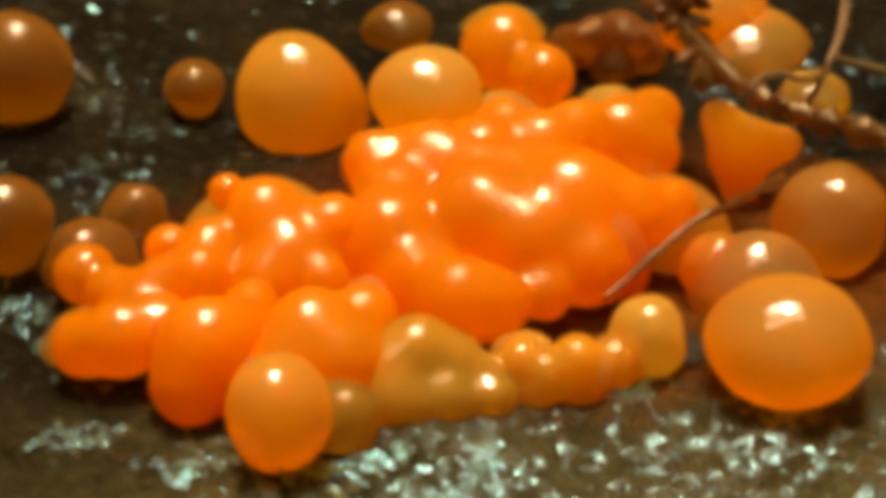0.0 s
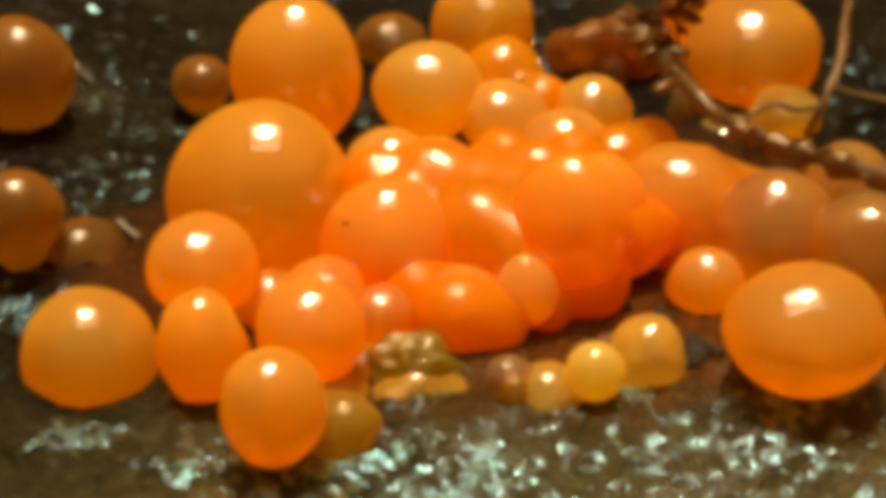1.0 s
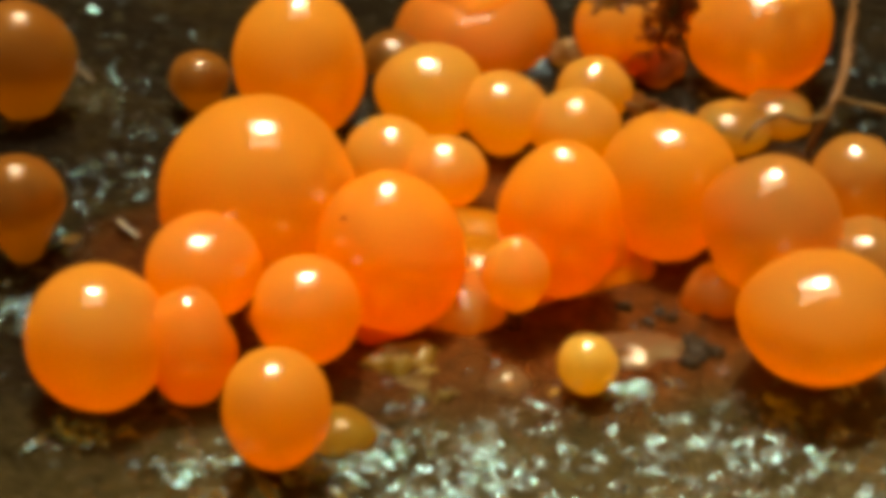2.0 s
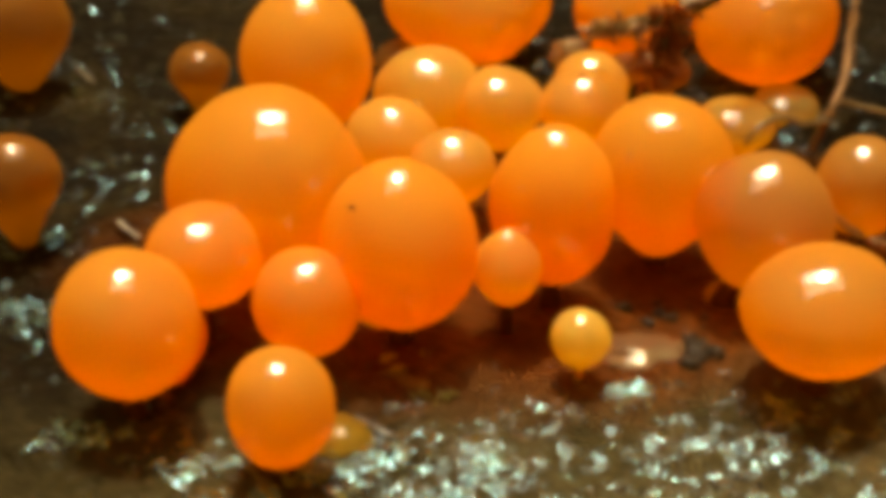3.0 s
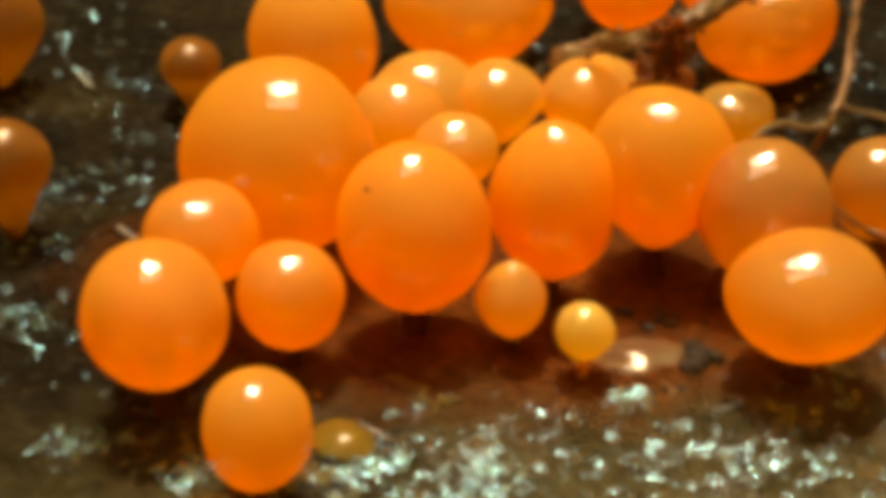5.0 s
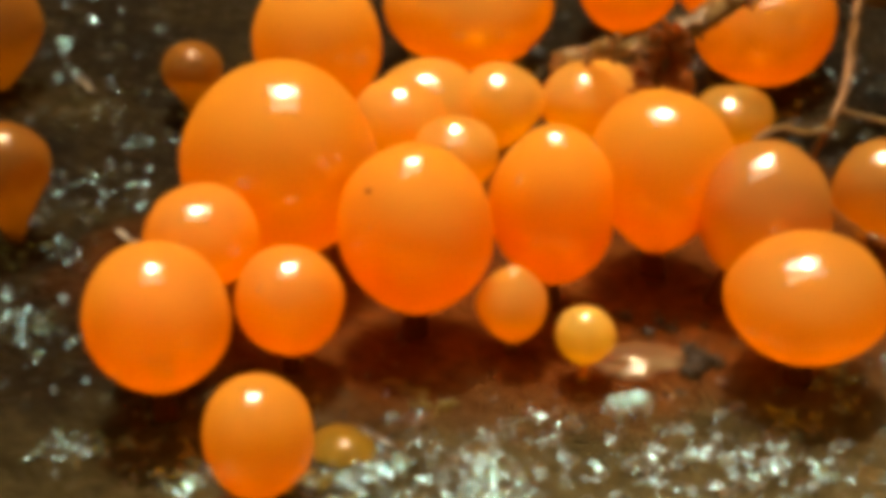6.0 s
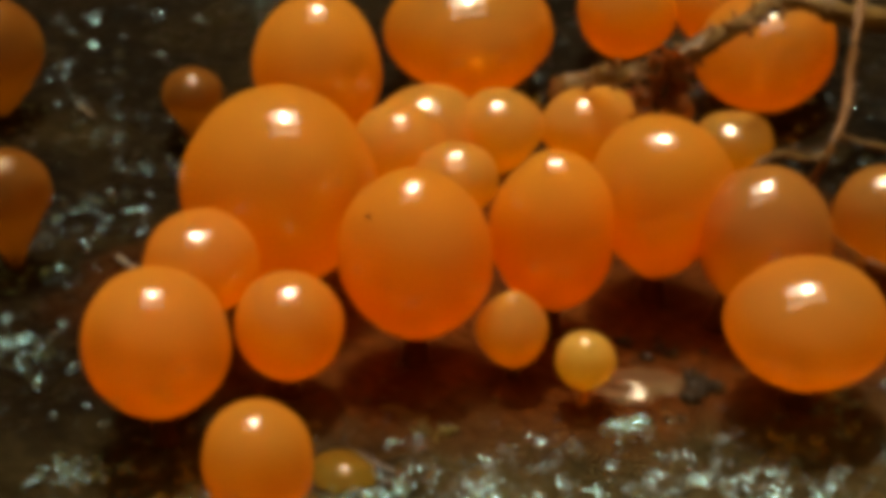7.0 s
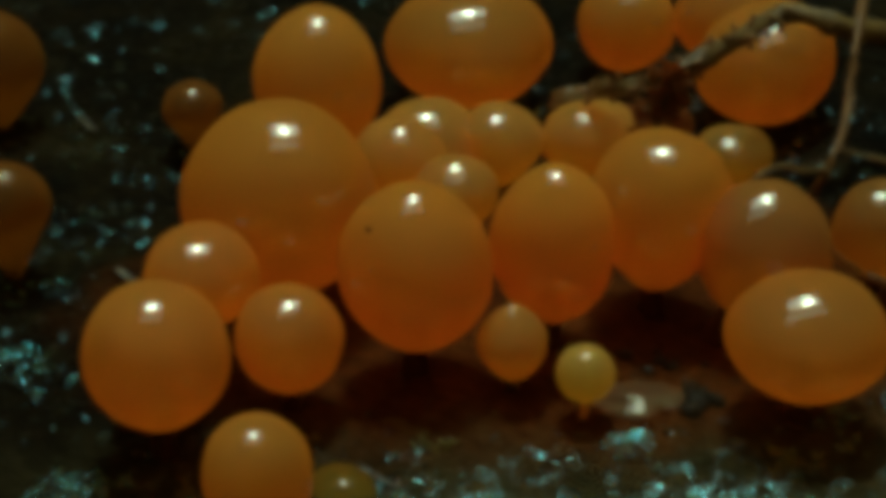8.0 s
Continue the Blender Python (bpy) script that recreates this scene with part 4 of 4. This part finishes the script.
    walk(back_pair_two, [(0, at(2.352, 2.864, -0.196)), (0.3, at(2.117, 2.944, -0.147)), (0.6, at(2.038, 2.944, -0.147)), (1, at(2.102, 2.988, -0.098)), (1.5, at(2.176, 3.251, -0.049)), (2.8, at(2.109, 3.559, 0.000)), (3.5, at(2.150, 3.673, 0.000)), (4.5, at(2.248, 3.673, 0.000)), (6, at(2.290, 3.597, 0.000)), (8, at(2.290, 3.597, 0.000))])
    walk(pale, [(0, at(4.059, 2.636, -0.924)), (0.6, at(4.082, 2.837, -0.850)), (1, at(4.115, 3.180, -0.666)), (1.5, at(4.069, 3.028, -0.407)), (2.8, at(4.075, 2.692, -0.148)), (3.5, at(4.124, 2.822, -0.037)), (4.5, at(4.107, 2.997, 0.000)), (6, at(4.123, 3.106, 0.000)), (8, at(4.123, 3.106, 0.000))])
    walk(top_right, [(0, at(4.889, 5.729, -1.196, -6.0)), (0.3, at(4.866, 5.642, -1.096, -6.0)), (0.6, at(4.805, 5.385, -0.896, -6.0)), (1, at(4.784, 4.911, -0.596, -6.7)), (1.5, at(4.852, 4.520, -0.246, -10.0)), (2.8, at(5.119, 4.715, 0.052, -18.7)), (3.5, at(5.238, 4.890, 0.060, -20.0)), (4.5, at(5.226, 5.023, 0.060, -20.0)), (6, at(5.217, 5.068, 0.060, -20.0)), (8, at(5.217, 5.068, 0.060, -20.0))])
    walk(under_twig, [(0, at(5.381, 3.706, 0.267)), (0.3, at(5.196, 3.373, 0.267)), (0.6, at(5.018, 3.282, 0.267)), (1, at(4.887, 3.227, 0.267)), (1.5, at(4.706, 3.088, 0.229)), (2.8, at(4.943, 3.683, 0.114)), (3.5, at(5.007, 3.699, -0.076)), (4.5, at(5.018, 3.571, -0.381)), (6, at(5.024, 3.506, -0.534)), (8, at(5.024, 3.506, -0.534))])
    walk(far_one, [(0, at(2.899, 5.774, -1.909)), (0.6, at(2.899, 5.871, -1.757)), (1, at(2.886, 5.683, -1.375)), (1.5, at(2.801, 5.253, -0.611)), (2.8, at(2.770, 5.484, -0.153)), (3.5, at(2.882, 6.450, -0.076)), (4.5, at(2.911, 6.615, 0.000)), (6, at(2.922, 6.737, 0.000)), (8, at(2.922, 6.737, 0.000))])
    walk(far_two, [(0, at(4.237, 6.202, -0.570)), (1.5, at(4.318, 6.299, -0.326)), (2.8, at(4.401, 6.362, -0.163)), (3.5, at(4.523, 6.636, -0.081)), (4.5, at(4.538, 6.792, 0.000)), (6, at(4.557, 6.916, 0.000)), (8, at(4.557, 6.916, 0.000))])
    walk(teardrop, [(0, at(-3.591, 3.717, -0.333)), (0.3, at(-3.566, 3.850, -0.333)), (0.6, at(-3.525, 3.850, -0.333)), (1, at(-3.487, 3.762, -0.291)), (1.5, at(-3.511, 3.788, -0.250)), (2.8, at(-3.521, 3.751, -0.125)), (3.5, at(-3.466, 3.906, -0.000)), (4.5, at(-3.672, 3.984, -0.000)), (6, at(-3.637, 3.964, -0.000)), (8, at(-3.637, 3.964, -0.000))])
    walk(corner, [(0, at(-6.081, 3.648, -0.336)), (0.6, at(-6.052, 3.589, -0.336)), (1, at(-5.997, 3.398, -0.294)), (1.5, at(-5.948, 3.343, -0.252)), (2.8, at(-6.211, 4.339, 0.000)), (3.5, at(-6.331, 4.509, 0.000)), (4.5, at(-6.661, 4.681, 0.000)), (6, at(-6.733, 4.812, 0.000)), (8, at(-6.733, 4.812, 0.000))])
    walk(edge_left, [(0, at(-5.385, -0.340, -0.441)), (0.3, at(-5.350, -0.312, -0.441)), (0.6, at(-5.294, -0.325, -0.409)), (1, at(-5.264, -0.282, -0.378)), (1.5, at(-5.227, -0.252, -0.315)), (2.8, at(-5.342, 0.074, -0.126)), (3.5, at(-5.356, 0.271, -0.063)), (4.5, at(-5.498, 0.440, 0.000)), (6, at(-5.541, 0.502, 0.000)), (8, at(-5.541, 0.502, 0.000))])
    walk(partner, [(0, at(-2.743, -2.944, 0.418)), (0.3, at(-2.714, -2.906, 0.453)), (0.6, at(-2.683, -2.985, 0.557)), (1, at(-2.650, -2.951, 0.557)), (1.5, at(-2.669, -3.096, 0.557)), (1.7, at(-2.707, -3.115, 0.592)), (2.8, at(-3.023, -2.776, 0.696)), (3.5, at(-3.304, -2.776, 0.696)), (4.5, at(-3.228, -2.742, 0.696)), (6, at(-3.193, -2.684, 0.696)), (8, at(-3.193, -2.684, 0.696))])
    walk(bead_pale, [(0, at(2.298, -2.545, 0.412)), (0.3, at(2.292, -2.602, 0.412)), (0.6, at(2.323, -2.658, 0.335)), (1, at(2.301, -2.638, 0.206)), (1.5, at(2.253, -2.378, -0.129)), (2.8, at(2.256, -2.352, -0.669)), (4.5, at(2.255, -2.434, -0.772)), (6, at(2.255, -2.434, -0.772)), (8, at(2.255, -2.434, -0.772))])
    walk(bead_inner, [(0, at(0.922, -2.808, 0.265)), (0.3, at(0.986, -2.816, 0.232)), (0.6, at(1.108, -2.940, 0.166)), (1, at(1.171, -3.033, 0.000)), (1.5, at(1.209, -3.019, -0.166)), (2.8, at(1.217, -3.025, -0.398)), (6, at(1.219, -3.042, -0.465)), (8, at(1.219, -3.042, -0.465))])
    walk(bead_low, [(0, at(0.536, -3.168, 0.150)), (0.6, at(0.728, -3.027, 0.125)), (1, at(0.791, -3.065, 0.075)), (1.5, at(0.764, -3.001, -0.050)), (2.8, at(0.774, -2.877, -0.299)), (6, at(0.776, -2.884, -0.374)), (8, at(0.776, -2.884, -0.374))])
    walk(knob_back, [(0, at(-0.701, 6.042, 0.295)), (0.6, at(-0.741, 5.867, 0.295)), (1, at(-0.804, 5.565, 0.295)), (1.5, at(-0.794, 5.175, 0.253)), (2.8, at(-0.555, 5.235, 0.084)), (6, at(-0.389, 5.524, -0.337)), (8, at(-0.389, 5.524, -0.337))])
    walk(wisp, [(0, at(-4.334, -0.663, 0.218)), (0.3, at(-4.462, -0.413, 0.109)), (0.6, at(-4.556, -0.162, 0.000)), (1, at(-4.564, -0.028, -0.163)), (1.5, at(-4.607, 0.103, -0.327)), (2.8, at(-4.678, 0.287, -0.653)), (6, at(-4.697, 0.322, -0.762)), (8, at(-4.697, 0.322, -0.762))])
    walk(wisp_two, [(0, at(-3.957, 0.449, 0.183)), (0.3, at(-3.895, 0.462, 0.091)), (0.6, at(-4.095, 0.204, -0.137)), (1, at(-4.281, 0.300, -0.365)), (2.8, at(-4.314, 0.325, -0.639)), (6, at(-4.331, 0.398, -0.685)), (8, at(-4.331, 0.398, -0.685))])
    walk(knob_a, [(0, at(-2.094, -1.572, 0.282)), (0.6, at(-2.039, -1.448, 0.282)), (1, at(-2.105, -1.499, 0.212)), (1.5, at(-1.974, -1.553, 0.071)), (2.8, at(-1.916, -1.614, -0.212)), (6, at(-1.933, -1.543, -0.424)), (8, at(-1.933, -1.543, -0.424))])
    walk(knob_b, [(0, at(-0.882, -1.839, 0.334)), (0.6, at(-0.781, -1.927, 0.297)), (1, at(-0.717, -1.894, 0.260)), (1.5, at(-0.719, -1.877, 0.186)), (2.8, at(-0.635, -1.473, 0.000)), (3.5, at(-0.573, -1.381, -0.223)), (6, at(-0.572, -1.538, -0.445)), (8, at(-0.572, -1.538, -0.445))])
    walk(knob_c, [(0, at(-1.365, -0.363, 0.400)), (0.3, at(-1.371, -0.708, 0.450)), (0.6, at(-1.389, -1.495, 0.550)), (1, at(-1.396, -1.764, 0.450)), (1.5, at(-1.366, -1.629, 0.400)), (1.7, at(-1.373, -1.554, 0.350)), (2.8, at(-1.399, -1.221, -0.200)), (3.5, at(-1.436, -0.781, -0.500)), (6, at(-1.449, -0.635, -0.600)), (8, at(-1.449, -0.635, -0.600))])
    walk(shard, [(0, at(3.934, 1.363, 0.668)), (0.3, at(3.931, 1.297, 0.594)), (0.6, at(3.876, 0.942, 0.445)), (1, at(3.663, 0.692, 0.371)), (1.5, at(3.602, 0.643, 0.148)), (2.8, at(3.610, 0.682, -0.297)), (6, at(3.694, 0.999, -0.742)), (8, at(3.694, 0.999, -0.742))])
    walk(brown_film, [(0, at(2.810, 5.650, 0.340)), (0.6, at(2.833, 5.436, 0.340)), (1, at(2.872, 5.120, 0.340)), (1.5, at(3.040, 4.913, 0.340)), (2.8, at(3.089, 4.568, 0.340)), (3.5, at(3.123, 4.488, 0.340)), (6, at(3.139, 4.409, 0.340)), (8, at(3.139, 4.409, 0.340))])
    walk(brown_fold, [(0, at(2.518, 5.308, 0.346)), (0.6, at(2.509, 5.201, 0.346)), (1, at(2.468, 5.203, 0.318)), (1.5, at(2.684, 5.089, 0.115)), (1.7, at(2.729, 5.033, 0.000)), (2.8, at(2.870, 5.248, -0.577)), (6, at(2.901, 5.359, -0.924)), (8, at(2.901, 5.359, -0.924))])
    walk(crust, [(0, at(-0.265, -2.939, 0.150)), (0.3, at(-0.278, -2.898, 0.120)), (0.6, at(-0.293, -2.762, 0.020)), (1, at(-0.327, -2.702, -0.120)), (1.5, at(-0.376, -2.587, -0.270)), (2.8, at(-0.405, -2.540, -0.500)), (4.5, at(-0.406, -2.526, -0.560)), (6, at(-0.406, -2.526, -0.560)), (8, at(-0.406, -2.526, -0.560))])
    walk(mass, [(0, at(0, 0, 0)), (0.3, at(0, 0, -0.03)), (0.6, at(0, 0.02, -0.1)), (1, at(0, 0.05, -0.28)), (1.5, at(0, 0.05, -0.48)), (1.8, at(0, 0.05, -0.8)), (2.8, at(0, 0.05, -2.7)), (3.5, at(0, 0.05, -3.3)), (8, at(0, 0.05, -3.5))])
    walk(mass_left, [(0, at(0, 0, 0)), (0.3, at(0, 0, -0.22)), (0.6, at(0, 0, -0.7)), (1, at(0, 0, -1.3)), (1.5, at(0, 0, -1.8)), (2.8, at(0, 0, -2.8)), (8, at(0, 0, -3.2))])
    walk(mass_front, [(0, at(0, 0, 0)), (0.3, at(0, 0, -0.08)), (0.6, at(0, 0, -0.32)), (1, at(0, 0, -0.8)), (1.5, at(0, 0, -1.3)), (2.8, at(0, 0, -2.6)), (8, at(0, 0, -3))])
    walk(mass_gold, [(0, at(0, 0, 0)), (0.3, at(0, 0, -0.06)), (0.6, at(0, 0, -0.22)), (1, at(0, 0, -0.6)), (1.5, at(0, 0, -1)), (2.8, at(0, 0, -1.7)), (8, at(0, 0, -2))])
    walk(mass_back, [(0, at(0, 0, 0)), (0.3, at(0, 0, -0.06)), (0.6, at(0, 0.05, -0.25)), (1, at(0, 0.1, -0.5)), (1.5, at(0, 0.1, -0.85)), (1.8, at(0, 0.1, -1.3)), (2.8, at(0, 0.1, -2.8)), (3.5, at(0, 0.1, -3.3)), (8, at(0, 0.1, -3.5))])
    walk(bead_grey, [(0, at(0.762, -2.922, 0.200)), (0.6, at(0.761, -2.947, 0.180)), (1, at(0.731, -2.940, 0.120)), (1.5, at(0.714, -2.930, 0.050)), (1.7, at(0.710, -2.905, 0.000)), (2.8, at(0.771, -2.908, -0.220)), (4.5, at(0.777, -2.803, -0.300)), (8, at(0.777, -2.803, -0.300))])
    walk(rising, [(0, at(0.946, 6.415, -0.350)), (0.3, at(0.893, 5.991, -0.100)), (0.6, at(0.829, 5.769, 0.150)), (1, at(0.631, 5.743, 0.450)), (1.5, at(0.549, 6.020, 0.480)), (1.8, at(0.520, 5.980, 0.560)), (2.2, at(0.480, 5.850, 0.520)), (2.8, at(0.415, 5.656, 0.200)), (3.5, at(0.396, 5.580, -0.900)), (8, at(0.411, 5.456, -1.200))])
    walk(branch, [(0, at(0.431, 0.571, 0.913)), (1.5, at(0.215, 0.399, 0.639)), (2.8, at(-0.014, 0.122, 0.195)), (3.5, at(0.057, 0.030, 0.049)), (4.5, at(0.029, 0.023, 0.037)), (6, at(0.000, 0.000, 0.000)), (8, at(0.000, 0.000, 0.000))])
    walk(fork, [(0, at(-0.072, 0.304, 0.487)), (0.5, at(-0.057, 0.167, 0.268)), (1, at(-0.086, 0.091, 0.146)), (1.5, at(-0.057, 0.042, 0.067)), (3, at(-0.014, 0.004, 0.006)), (4.5, at(0.000, 0.000, 0.000)), (8, at(0.000, 0.000, 0.000))])
    walk(strand, [(0, at(0.205, 0.036, -2.442)), (1.5, at(0.205, 0.036, -1.542)), (2.8, at(0.068, 0.036, -0.342)), (3.5, at(0.034, 0.018, 0.029)), (8, at(0.000, 0.000, 0.000))])
    walk(band, [(0, at(0.287, 0.209, 0.335)), (0.5, at(0.108, 0.095, 0.152)), (1, at(0.000, 0.000, 0.000)), (1.25, at(0.07, -0.015, -0.22)), (1.5, at(0.144, -0.030, -0.6)), (1.7, at(0.16, -0.04, -0.95)), (2.2, at(0.215, -0.114, -1.5)), (2.8, at(0.287, -0.152, -2.2)), (3.5, at(0.287, -0.228, -3.0)), (4.5, at(0.287, -0.266, -3.826)), (8, at(0.287, -0.266, -3.926))])
    walk(thread, [(0, at(0.000, 0.000, 0.000)), (0.3, at(0.068, -0.018, -0.45)), (0.6, at(0.068, -0.036, -1.6)), (1, at(0.068, -0.036, -2.4)), (8, at(0.068, -0.036, -2.9))])


motions()
